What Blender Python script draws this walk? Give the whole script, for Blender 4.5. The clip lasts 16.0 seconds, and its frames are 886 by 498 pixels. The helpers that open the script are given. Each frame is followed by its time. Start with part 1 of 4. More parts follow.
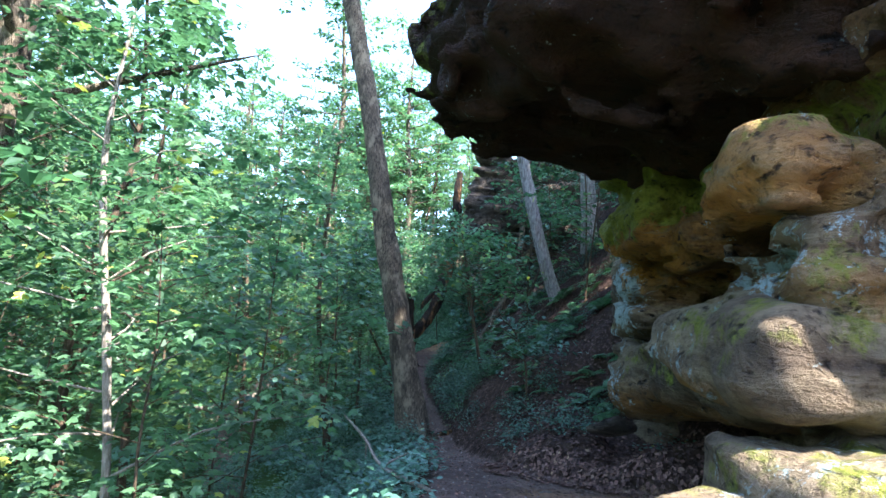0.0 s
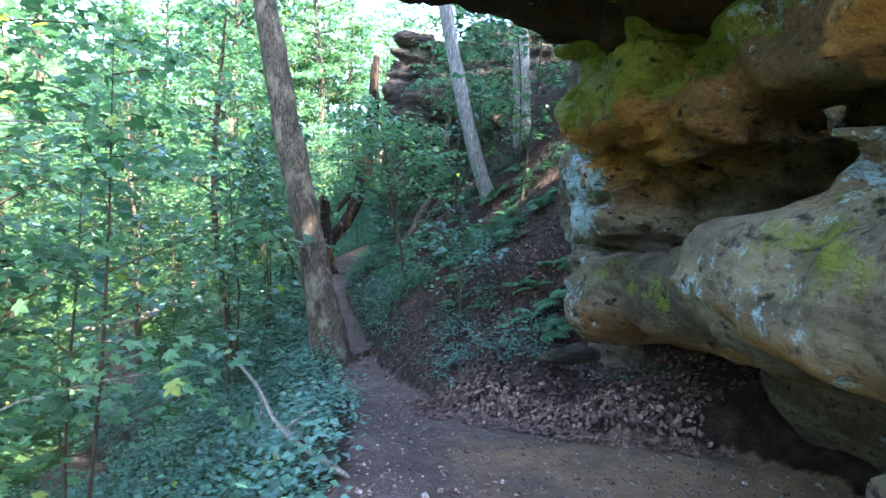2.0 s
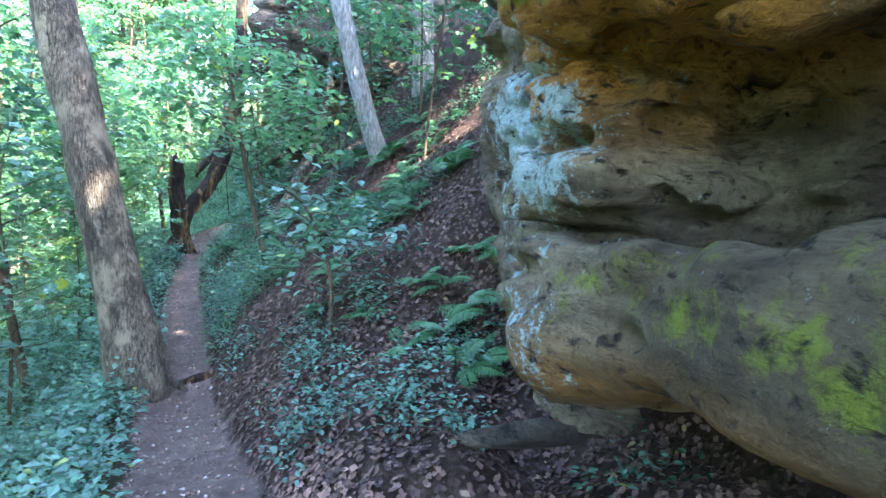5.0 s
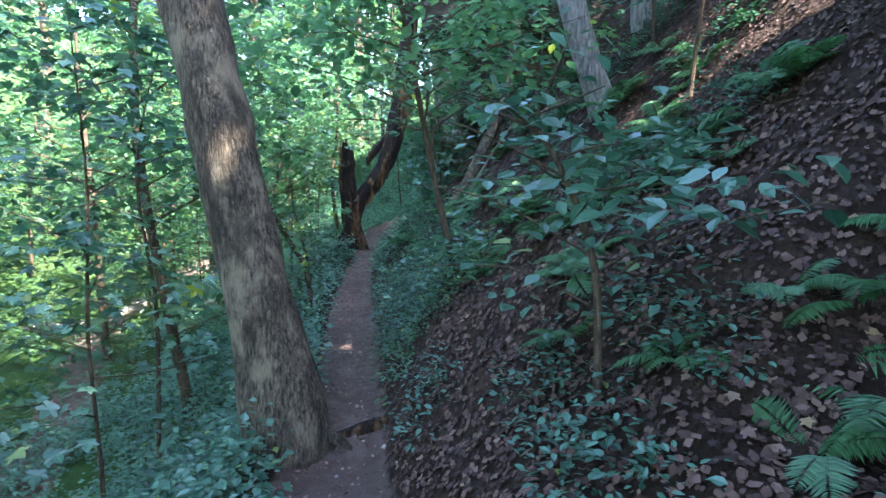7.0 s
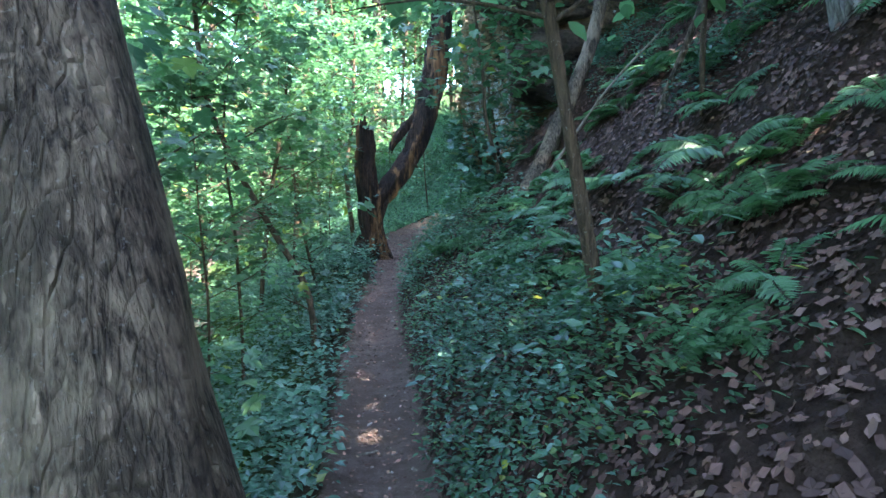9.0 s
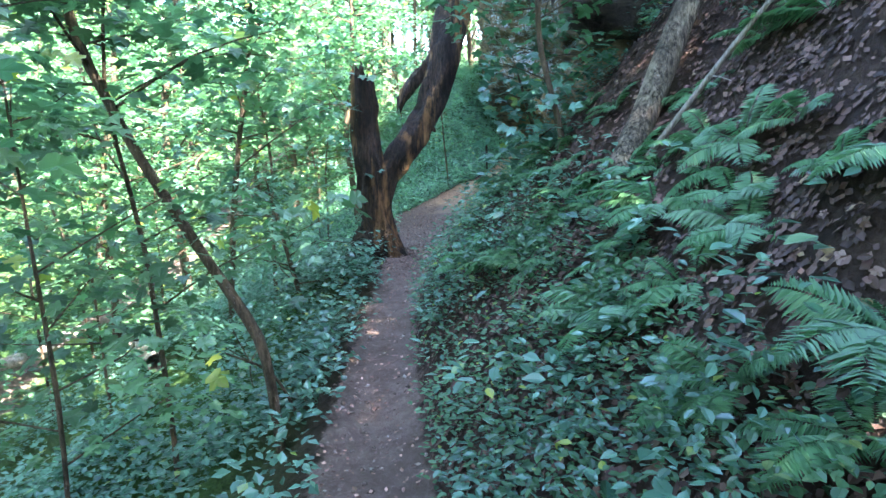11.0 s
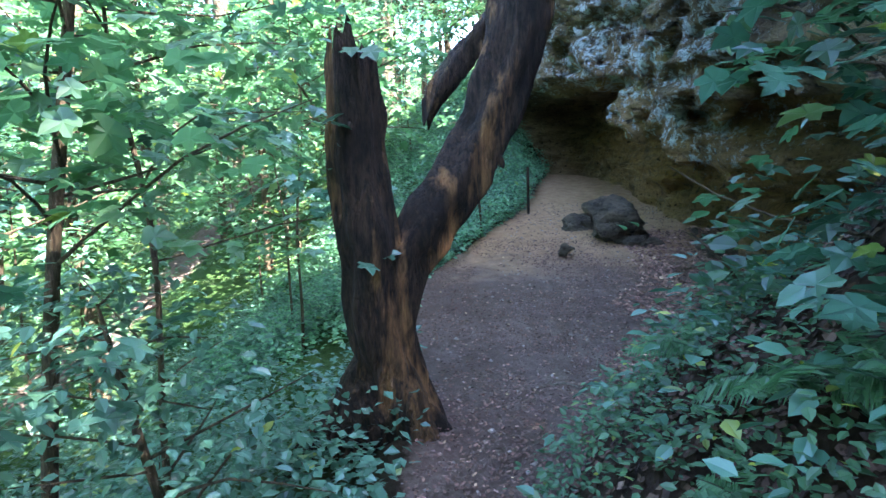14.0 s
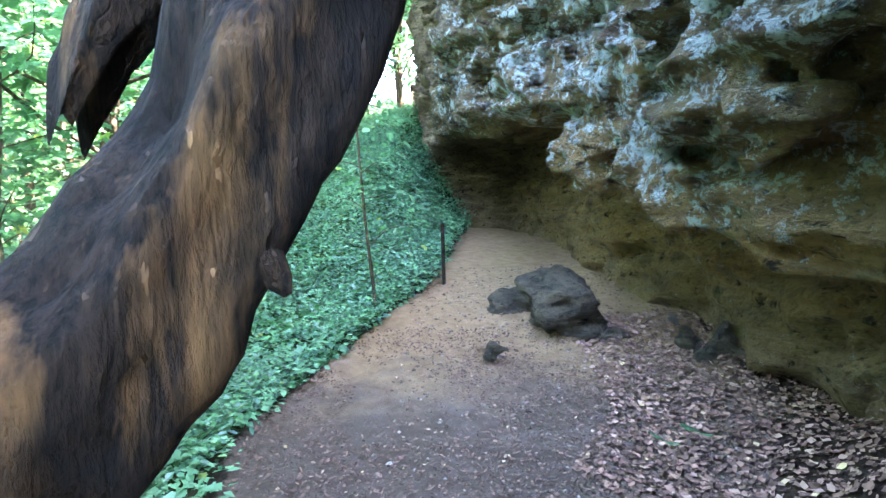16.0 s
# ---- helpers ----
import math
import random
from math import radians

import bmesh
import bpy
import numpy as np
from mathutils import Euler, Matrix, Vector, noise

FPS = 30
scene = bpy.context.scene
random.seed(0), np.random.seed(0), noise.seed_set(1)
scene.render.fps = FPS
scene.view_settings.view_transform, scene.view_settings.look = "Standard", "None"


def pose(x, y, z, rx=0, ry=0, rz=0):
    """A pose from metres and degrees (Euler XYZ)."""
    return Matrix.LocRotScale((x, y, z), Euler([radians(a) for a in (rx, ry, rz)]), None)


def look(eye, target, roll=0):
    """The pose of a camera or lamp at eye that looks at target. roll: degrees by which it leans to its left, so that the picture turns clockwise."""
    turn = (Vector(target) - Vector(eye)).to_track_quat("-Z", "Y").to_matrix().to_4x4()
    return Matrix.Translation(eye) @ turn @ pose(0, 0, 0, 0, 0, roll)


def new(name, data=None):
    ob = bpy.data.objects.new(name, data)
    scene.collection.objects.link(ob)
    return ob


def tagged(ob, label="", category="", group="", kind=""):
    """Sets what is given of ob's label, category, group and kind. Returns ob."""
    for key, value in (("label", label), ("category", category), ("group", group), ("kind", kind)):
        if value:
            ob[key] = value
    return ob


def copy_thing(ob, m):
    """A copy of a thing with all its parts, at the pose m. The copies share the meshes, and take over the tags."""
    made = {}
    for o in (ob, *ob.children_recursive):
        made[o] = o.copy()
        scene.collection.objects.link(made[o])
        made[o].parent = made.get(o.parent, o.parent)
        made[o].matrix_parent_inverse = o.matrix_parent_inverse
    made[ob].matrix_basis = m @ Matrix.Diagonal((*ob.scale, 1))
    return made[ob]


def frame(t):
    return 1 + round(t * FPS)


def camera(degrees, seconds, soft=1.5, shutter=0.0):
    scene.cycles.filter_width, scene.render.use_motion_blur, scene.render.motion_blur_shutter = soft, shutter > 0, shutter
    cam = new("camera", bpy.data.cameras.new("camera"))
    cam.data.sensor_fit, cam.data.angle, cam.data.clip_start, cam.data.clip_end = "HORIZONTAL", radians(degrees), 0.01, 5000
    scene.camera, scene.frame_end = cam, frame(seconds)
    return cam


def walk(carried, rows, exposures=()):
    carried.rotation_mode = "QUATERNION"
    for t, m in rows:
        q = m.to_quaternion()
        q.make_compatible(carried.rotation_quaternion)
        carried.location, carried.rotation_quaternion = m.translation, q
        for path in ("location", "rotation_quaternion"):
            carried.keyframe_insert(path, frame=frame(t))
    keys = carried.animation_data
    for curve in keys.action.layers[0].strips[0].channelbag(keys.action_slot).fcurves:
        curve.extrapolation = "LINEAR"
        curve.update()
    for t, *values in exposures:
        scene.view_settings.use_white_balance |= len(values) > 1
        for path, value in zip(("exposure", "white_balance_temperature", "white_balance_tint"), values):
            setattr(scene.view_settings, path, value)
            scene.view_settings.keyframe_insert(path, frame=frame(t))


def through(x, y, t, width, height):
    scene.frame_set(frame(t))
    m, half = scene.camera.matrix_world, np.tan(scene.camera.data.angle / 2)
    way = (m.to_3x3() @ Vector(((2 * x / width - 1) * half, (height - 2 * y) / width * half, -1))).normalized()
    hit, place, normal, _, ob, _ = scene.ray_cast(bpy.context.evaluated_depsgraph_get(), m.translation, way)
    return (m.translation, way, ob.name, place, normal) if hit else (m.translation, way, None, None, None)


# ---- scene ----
cam = camera(74.7, 16.0, soft=1.5)
PATH = [
    (0, (-0.015, -0.048, 1.446), (-0.036, 1.939, 1.681), 3.8),
    (0.5, (0.029, 0.106, 1.438), (-0.021, 2.104, 1.531), 3.0),
    (1, (0.0, 0.369, 1.366), (0.004, 2.368, 1.415), 2.9),
    (1.5, (-0.098, 0.855, 1.486), (0.059, 2.849, 1.472), 2.5),
    (2, (0.035, 1.447, 1.541), (0.3, 3.427, 1.442), 2.1),
    (2.5, (0.046, 2.022, 1.552), (0.491, 3.963, 1.37), 1.8),
    (3, (0.155, 2.459, 1.643), (0.877, 4.311, 1.418), 1.7),
    (5.3, (0.69, 4.181, 1.431), (1.237, 6.097, 1.26), 3.5),
    (5.5, (0.695, 4.406, 1.413), (1.158, 6.343, 1.228), 3.1),
    (6, (0.685, 5.03, 1.39), (0.89, 7.008, 1.177), 1.1),
    (6.5, (0.598, 5.57, 1.307), (0.695, 7.555, 1.089), 0.6),
    (7, (0.529, 6.255, 1.161), (0.582, 8.244, 0.956), 0.2),
    (7.5, (0.356, 6.946, 1.077), (0.397, 8.936, 0.883), -0.1),
    (8, (0.281, 7.674, 0.996), (0.3, 9.667, 0.821), -0.1),
    (8.5, (0.164, 8.393, 0.985), (0.172, 10.384, 0.801), -0.1),
    (9, (0.079, 9.016, 0.971), (0.085, 11.007, 0.778), 0.3),
    (9.2, (0.031, 9.28, 0.927), (0.032, 11.27, 0.726), 0.3),
    (11.3, (-0.061, 11.958, 1.094), (-0.136, 13.931, 0.772), -1.9),
    (11.5, (-0.103, 12.274, 1.074), (-0.184, 14.251, 0.781), -2.1),
    (12, (-0.433, 12.855, 1.327), (-0.47, 14.825, 0.982), -1.0),
    (12.5, (-0.35, 13.504, 1.427), (-0.426, 15.468, 1.056), -1.9),
    (13, (-0.452, 14.209, 1.448), (-0.529, 16.175, 1.087), -1.7),
    (13.5, (-0.519, 14.826, 1.432), (-0.595, 16.797, 1.103), -1.9),
    (14, (-0.616, 15.379, 1.392), (-0.675, 17.359, 1.116), -2.2),
    (14.5, (-0.648, 16.054, 1.414), (-0.635, 18.039, 1.168), -1.8),
    (15, (-0.541, 16.789, 1.41), (-0.401, 18.776, 1.234), -1.4),
    (15.5, (-0.392, 17.424, 1.465), (-0.201, 19.409, 1.312), -1.7),
    (16, (-0.178, 17.979, 1.509), (0.027, 19.965, 1.381), -1.6),
]
walk(cam, [(t, look(eye, target, roll)) for t, eye, target, roll in PATH],
     exposures=[(0.0, 3.2, 5800, 16), (1.0, 3.2, 5800, 16), (1.5, 3.75, 5900, 17), (2.0, 4.2, 5900, 17), (3.0, 4.75, 5700, 16), (5.5, 5.1, 5900, 18), (7.0, 4.15, 5900, 17), (8.5, 4.2, 6000, 15), (9.0, 4.3, 6000, 15), (11.5, 5.15, 6000, 16), (12.5, 4.8, 5600, 19), (13.0, 4.7, 5500, 19), (14.0, 4.7, 5800, 18), (14.5, 4.6, 5900, 17), (15.0, 4.8, 6100, 17), (16.0, 5.8, 6200, 17)])

# ---- light: open sky, the sun behind the hill, so that the trail lies in shade and the valley in sun ----
SUN_EL, SUN_AZ = 50, 128          # degrees; azimuth counted from +y towards +x
world = bpy.data.worlds.new("sky")
scene.world = world
world.use_nodes = True
wn = world.node_tree.nodes
sky = wn.new("ShaderNodeTexSky")
sky.sky_type = 'NISHITA'
sky.sun_disc = False
sky.sun_elevation, sky.sun_rotation = radians(SUN_EL), radians(SUN_AZ)
wn["Background"].inputs["Strength"].default_value = 0.15
world.node_tree.links.new(sky.outputs[0], wn["Background"].inputs["Color"])
sun = new("sun", bpy.data.lights.new("sun", "SUN"))
sun.data.energy, sun.data.angle, sun.data.color = 4.2, radians(0.6), (1.0, 0.93, 0.8)
sun.matrix_world = look((0, 0, 0), (-math.sin(radians(SUN_AZ)) * math.cos(radians(SUN_EL)),
                                    -math.cos(radians(SUN_AZ)) * math.cos(radians(SUN_EL)), -math.sin(radians(SUN_EL))))

# ---- materials ----
class Mat:
    """A small wrapper for building a principled material node by node."""
    def __init__(self, name, rough=0.8, spec=0.3):
        self.m = bpy.data.materials.new(name)
        self.m.use_nodes = True
        self.t = self.m.node_tree
        self.b = self.t.nodes["Principled BSDF"]
        self.b.inputs["Roughness"].default_value = rough
        self.b.inputs["Specular IOR Level"].default_value = spec

    def node(self, kind, **values):
        n = self.t.nodes.new(kind)
        for key, value in values.items():
            n.inputs[key.replace("_", " ")].default_value = value
        return n

    def link(self, a, b):
        self.t.links.new(a, b)

    def coords(self, sx=1, sy=1, sz=1, space="Object"):
        c, m = self.node("ShaderNodeTexCoord"), self.node("ShaderNodeMapping")
        m.inputs["Scale"].default_value = (sx, sy, sz)
        self.link(c.outputs[space], m.inputs["Vector"])
        return m.outputs[0]

    def noise(self, scale, detail=5, rough=0.6, vec=None, distort=0.0):
        n = self.node("ShaderNodeTexNoise", Scale=scale, Detail=detail, Roughness=rough, Distortion=distort)
        if vec is not None:
            self.link(vec, n.inputs["Vector"])
        return n.outputs["Fac"]

    def ramp(self, fac, *stops):
        r = self.node("ShaderNodeValToRGB")
        e = r.color_ramp.elements
        while len(e) < len(stops):
            e.new(0.5)
        for el, (p, c) in zip(e, stops):
            el.position = p
            el.color = (*c, 1) if not isinstance(c, (int, float)) else (c, c, c, 1)
        self.link(fac, r.inputs[0])
        return r.outputs["Color"]

    def mix(self, fac, a, b, mode="MIX"):
        n = self.t.nodes.new("ShaderNodeMix")
        n.data_type, n.blend_type = "RGBA", mode
        for socket, v in ((n.inputs[0], fac), (n.inputs[6], a), (n.inputs[7], b)):
            if isinstance(v, (int, float)):
                socket.default_value = v
            elif isinstance(v, tuple):
                socket.default_value = (*v, 1)
            else:
                self.link(v, socket)
        return n.outputs[2]

    def math(self, op, a, b=0.5):
        n = self.t.nodes.new("ShaderNodeMath")
        n.operation, n.use_clamp = op, False
        for socket, v in zip(n.inputs, (a, b)):
            if isinstance(v, (int, float)):
                socket.default_value = v
            else:
                self.link(v, socket)
        return n.outputs[0]

    def attr(self, name):
        n = self.node("ShaderNodeAttribute")
        n.attribute_name = name
        return n.outputs["Fac"]

    def color(self, socket):
        if isinstance(socket, tuple):
            self.b.inputs["Base Color"].default_value = (*socket, 1)
        else:
            self.link(socket, self.b.inputs["Base Color"])

    def bump(self, height, strength=0.5, distance=0.02):
        n = self.node("ShaderNodeBump", Strength=strength, Distance=distance)
        self.link(height, n.inputs["Height"])
        self.link(n.outputs[0], self.b.inputs["Normal"])


def leaf_material(name, dark, light, yellow=(0.30, 0.32, 0.04), through=0.45, share=0.04, rough=0.42):
    m = Mat(name, rough, 0.5)
    isl = m.node("ShaderNodeNewGeometry").outputs["Random Per Island"]
    c = m.ramp(isl, (0.0, dark), (0.6, light), (1 - share, light), (1.0, yellow))
    big = m.noise(0.8, 2, vec=m.coords())
    c = m.mix(m.ramp(big, (0.35, 0.0), (0.7, 0.6)), c, tuple(v * 0.62 for v in dark))
    m.color(c)
    tr = m.node("ShaderNodeBsdfTranslucent")
    m.link(m.mix(1.0, c, (1.3, 1.5, 1.3), "MULTIPLY"), tr.inputs["Color"])
    ms = m.node("ShaderNodeMixShader", Fac=through)
    m.link(m.b.outputs[0], ms.inputs[1])
    m.link(tr.outputs[0], ms.inputs[2])
    m.link(ms.outputs[0], m.t.nodes["Material Output"].inputs["Surface"])
    return m.m


def bark_material(name, dark, light, patch, patch_share=0.55, scale=1.0, depth=0.03, furrows=0.3, blotch=0.0, patch_long=0.5, specks=0.35):
    m = Mat(name, 0.85, 0.2)
    v = m.coords(1, 1, 0.2)
    fine = m.noise(30 * scale, 7, 0.68, v, 0.2)
    wide = m.noise(5, 5, 0.65, m.coords(1, 1, patch_long))
    c = m.ramp(fine, (0.38, dark), (0.58, light))
    warped = m.mix(0.12, m.coords(1, 1, 0.22), m.node("ShaderNodeTexNoise", Scale=6.0).outputs["Color"])
    plates = m.node("ShaderNodeTexVoronoi", Scale=24 * scale)
    plates.feature = "DISTANCE_TO_EDGE"
    m.link(warped, plates.inputs["Vector"])
    furrow = m.ramp(plates.outputs["Distance"], (0.0, 1.0), (0.16, 0.0))
    c = m.mix(m.math("MULTIPLY", furrow, furrows), c, tuple(x * 0.6 for x in dark))
    c = m.mix(m.ramp(wide, (patch_share, 0.0), (patch_share + 0.12, 0.75)), c, patch)
    if blotch:
        c = m.mix(m.ramp(m.noise(3.4, 5, 0.66, m.coords(1, 1, 0.55), 0.4), (0.5, 0.0), (0.6, blotch)), c, tuple(x * 0.8 for x in dark))
    speck = m.noise(70, 3, 0.6, m.coords())
    c = m.mix(m.ramp(speck, (0.62, 0.0), (0.72, specks)), c, (0.34, 0.34, 0.30))
    m.color(c)
    m.bump(m.math("SUBTRACT", m.math("MULTIPLY", m.ramp(fine, (0.3, 0.0), (0.6, 1.0)), 0.8), m.math("MULTIPLY", furrow, furrows * 1.5)), 1.0, depth)
    return m.m


def rock_material(name, base, pale, rust, dark, moss_col=(0.19, 0.21, 0.03), lichen_col=(0.42, 0.52, 0.50), pit=9, relief=0.055):
    m = Mat(name, 0.88, 0.2)
    v = m.coords()
    strata = m.noise(1.9, 8, 0.7, m.coords(0.75, 0.75, 3.2), 0.5)
    grain = m.noise(22, 6, 0.7, v)
    wide = m.noise(1.3, 4, 0.6, v, 0.5)
    c = m.ramp(strata, (0.27, dark), (0.47, base), (0.74, pale))
    c = m.mix(m.math("MULTIPLY", m.attr("rust"), m.ramp(m.noise(2.6, 6, 0.65, m.coords(0.7, 0.7, 2.5), 0.6), (0.28, 0.0), (0.5, 1.0))), c, rust)
    c = m.mix(m.ramp(wide, (0.5, 0.0), (0.68, 0.55)), c, dark)
    # Painted shade of undersides and hollows, with dark weathering, broken up by noise.
    c = m.mix(m.math("MULTIPLY", m.attr("shade_stain"), m.ramp(m.noise(3.0, 6, 0.7, v, 0.5), (0.3, 1.0), (0.75, 0.35))), c, (0.03, 0.017, 0.011))
    mossy = m.math("ADD", m.attr("moss"), m.math("MULTIPLY", m.math("SUBTRACT", m.noise(4.0, 7, 0.72, v), 0.5), 2.2))
    c = m.mix(m.ramp(mossy, (0.42, 0.0), (0.68, 0.92)), c, m.mix(grain, tuple(x * 0.5 for x in moss_col), moss_col))
    lich = m.math("ADD", m.attr("lichen"), m.math("MULTIPLY", m.math("SUBTRACT", m.noise(6.5, 12, 0.82, v), 0.5), 4.2))
    c = m.mix(m.ramp(lich, (0.5, 0.0), (0.6, 0.9)), c, m.mix(grain, tuple(x * 0.7 for x in lichen_col), lichen_col))
    c = m.mix(m.ramp(grain, (0.3, 0.6), (0.5, 0.0)), c, tuple(x * 0.4 for x in dark))
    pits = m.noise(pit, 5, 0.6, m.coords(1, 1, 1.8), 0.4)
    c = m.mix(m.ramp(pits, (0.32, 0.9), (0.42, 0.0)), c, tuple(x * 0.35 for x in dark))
    m.color(c)
    knobs = m.math("ADD", m.noise(7, 8, 0.7, v), m.ramp(pits, (0.26, 0.0), (0.42, 1.0)))
    m.bump(m.math("ADD", m.math("MULTIPLY", strata, 2.2), m.math("ADD", grain, knobs)), 1.0, relief)
    return m.m


def ground_material():
    m = Mat("forest_soil", 0.93, 0.15)
    v = m.coords()
    fine, mid, wide = m.noise(45, 6, 0.7, v), m.noise(7, 6, 0.65, v), m.noise(0.9, 4, 0.6, v)
    soil = m.ramp(mid, (0.3, (0.018, 0.011, 0.008)), (0.5, (0.042, 0.025, 0.017)), (0.72, (0.085, 0.054, 0.037)))
    green = m.ramp(fine, (0.3, (0.02, 0.05, 0.012)), (0.7, (0.06, 0.13, 0.03)))
    c = m.mix(m.math("MULTIPLY", m.attr("green"), m.ramp(wide, (0.3, 0.5), (0.5, 1.0))), soil, green)
    dirt = m.ramp(mid, (0.28, (0.11, 0.073, 0.057)), (0.5, (0.17, 0.118, 0.096)), (0.75, (0.24, 0.175, 0.145)))
    dirt = m.mix(m.ramp(fine, (0.56, 0.0), (0.66, 0.55)), dirt, (0.26, 0.205, 0.175))
    dirt = m.mix(m.ramp(fine, (0.3, 0.6), (0.42, 0.0)), dirt, (0.05, 0.032, 0.024))
    dirt = m.mix(m.ramp(wide, (0.42, 0.5), (0.6, 0.0)), dirt, (0.09, 0.062, 0.05))
    sandy = m.math("MULTIPLY", m.attr("sand"), m.math("ADD", m.attr("sand"), m.math("MULTIPLY", m.math("SUBTRACT", m.noise(1.7, 5, 0.65, v, 0.4), 0.42), 3.0)))
    dirt = m.mix(m.ramp(sandy, (0.15, 0.0), (0.9, 1.0)), dirt, m.ramp(mid, (0.3, (0.25, 0.145, 0.08)), (0.7, (0.40, 0.25, 0.145))))
    edge = m.math("ADD", m.attr("trail"), m.math("MULTIPLY", m.math("SUBTRACT", mid, 0.5), 0.8))
    c = m.mix(m.ramp(edge, (0.4, 0.0), (0.6, 1.0)), c, dirt)
    m.color(c)
    m.bump(m.math("ADD", m.math("MULTIPLY", fine, 0.9), mid), 1.0, 0.08)
    return m.m


def litter_material(name="dead_leaf", k=1.0):
    m = Mat(name, 0.75, 0.3)
    isl = m.node("ShaderNodeNewGeometry").outputs["Random Per Island"]
    m.color(m.mix(1.0, (k, k, k), m.ramp(isl, (0.0, (0.028, 0.014, 0.01)), (0.4, (0.065, 0.035, 0.026)), (0.85, (0.125, 0.068, 0.048)), (0.985, (0.17, 0.105, 0.08)), (1.0, (0.26, 0.18, 0.09))), "MULTIPLY"))
    return m.m


GREEN = leaf_material("maple_leaf", (0.025, 0.064, 0.029), (0.076, 0.16, 0.072))
BRIGHT = leaf_material("sunny_leaf", (0.04, 0.1, 0.045), (0.12, 0.23, 0.105), through=0.52, share=0.06)
TEAL = leaf_material("undergrowth_leaf", (0.022, 0.068, 0.04), (0.092, 0.195, 0.13), through=0.3, share=0.02, rough=0.3)
FERN = leaf_material("fern_leaf", (0.026, 0.08, 0.03), (0.085, 0.19, 0.08), through=0.35, share=0.03)
GRASS = leaf_material("grass_blade", (0.08, 0.19, 0.095), (0.18, 0.34, 0.19), through=0.4, share=0.02)
LITTER = litter_material("dead_leaf", 0.82)
LITTER_PALE = litter_material("bleached_dead_leaf", 2.3)
LITTER_WORN = litter_material("trodden_leaf", 1.35)
SOIL = ground_material()
_clod = Mat("clod", 0.9, 0.2)
_clod.color(_clod.ramp(_clod.node("ShaderNodeNewGeometry").outputs["Random Per Island"], (0.0, (0.05, 0.034, 0.026)), (0.6, (0.15, 0.105, 0.085)), (1.0, (0.3, 0.25, 0.22))))
CLOD = _clod.m
BARK = bark_material("grey_brown_bark", (0.034, 0.026, 0.018), (0.185, 0.145, 0.098), (0.30, 0.24, 0.16), 0.5, 1.9, 0.022, 0.45, 0.7)
BARK_PALE = bark_material("pale_bark", (0.16, 0.145, 0.13), (0.36, 0.33, 0.30), (0.24, 0.18, 0.14), 0.58)
BARK_THIN = bark_material("sapling_bark", (0.035, 0.025, 0.015), (0.10, 0.07, 0.042), (0.08, 0.065, 0.04), 0.6, 1.5, 0.008)
DEADWOOD = bark_material("weathered_dead_wood", (0.010, 0.007, 0.005), (0.05, 0.03, 0.018), (0.34, 0.175, 0.065), 0.53, 1.2, 0.06, 0.18, 0.7, 0.14, 0.0)
BIRCHY = bark_material("light_twig", (0.12, 0.10, 0.075), (0.27, 0.235, 0.19), (0.17, 0.135, 0.1), 0.6, 1.5, 0.006)
ROCK = rock_material("mossy_sandstone", (0.19, 0.14, 0.085), (0.40, 0.32, 0.2), (0.46, 0.2, 0.03), (0.05, 0.034, 0.026), (0.24, 0.27, 0.03), relief=0.08)
# Near-black tones carry the shade under the overhang as well as iron staining.
ROOF = rock_material("shaded_iron_sandstone", (0.026, 0.014, 0.009), (0.085, 0.04, 0.02), (0.15, 0.055, 0.016), (0.008, 0.005, 0.004), pit=6, relief=0.14)
ROCK2 = rock_material("lichened_sandstone", (0.19, 0.135, 0.075), (0.42, 0.31, 0.17), (0.46, 0.25, 0.07), (0.035, 0.026, 0.02), (0.07, 0.09, 0.028), (0.62, 0.68, 0.66), 7.0, 0.22)

LEDGE = rock_material("dark_bedded_sandstone", (0.075, 0.058, 0.042), (0.21, 0.16, 0.105), (0.24, 0.13, 0.05), (0.022, 0.017, 0.014), (0.05, 0.07, 0.02), (0.34, 0.38, 0.36), 6, 0.12)

# ---- numbers: noise, sweeps, meshes ----
rng = np.random.default_rng(7)


def hash3(i, j, k, seed):
    n = (i.astype(np.int64) * 73856093) ^ (j.astype(np.int64) * 19349663) ^ (k.astype(np.int64) * 83492791) ^ (seed * 2654435761)
    n = (n ^ (n >> 13)) * 1274126177
    return ((n ^ (n >> 16)) & 0xFFFF) / 65535.0


def vnoise(p, freq, seed=0):
    """Smooth value noise in -1..1 at the points p (n, 3)."""
    q = p * freq
    i = np.floor(q).astype(np.int64)
    f = q - i
    f = f * f * (3 - 2 * f)
    out = 0
    for a in (0, 1):
        for b in (0, 1):
            for c in (0, 1):
                w = (f[:, 0] if a else 1 - f[:, 0]) * (f[:, 1] if b else 1 - f[:, 1]) * (f[:, 2] if c else 1 - f[:, 2])
                out = out + w * hash3(i[:, 0] + a, i[:, 1] + b, i[:, 2] + c, seed)
    return out * 2 - 1


def fbm(p, freq, octaves=4, seed=0):
    return sum(vnoise(p, freq * 2.03 ** o, seed + o) * 0.5 ** o for o in range(octaves))


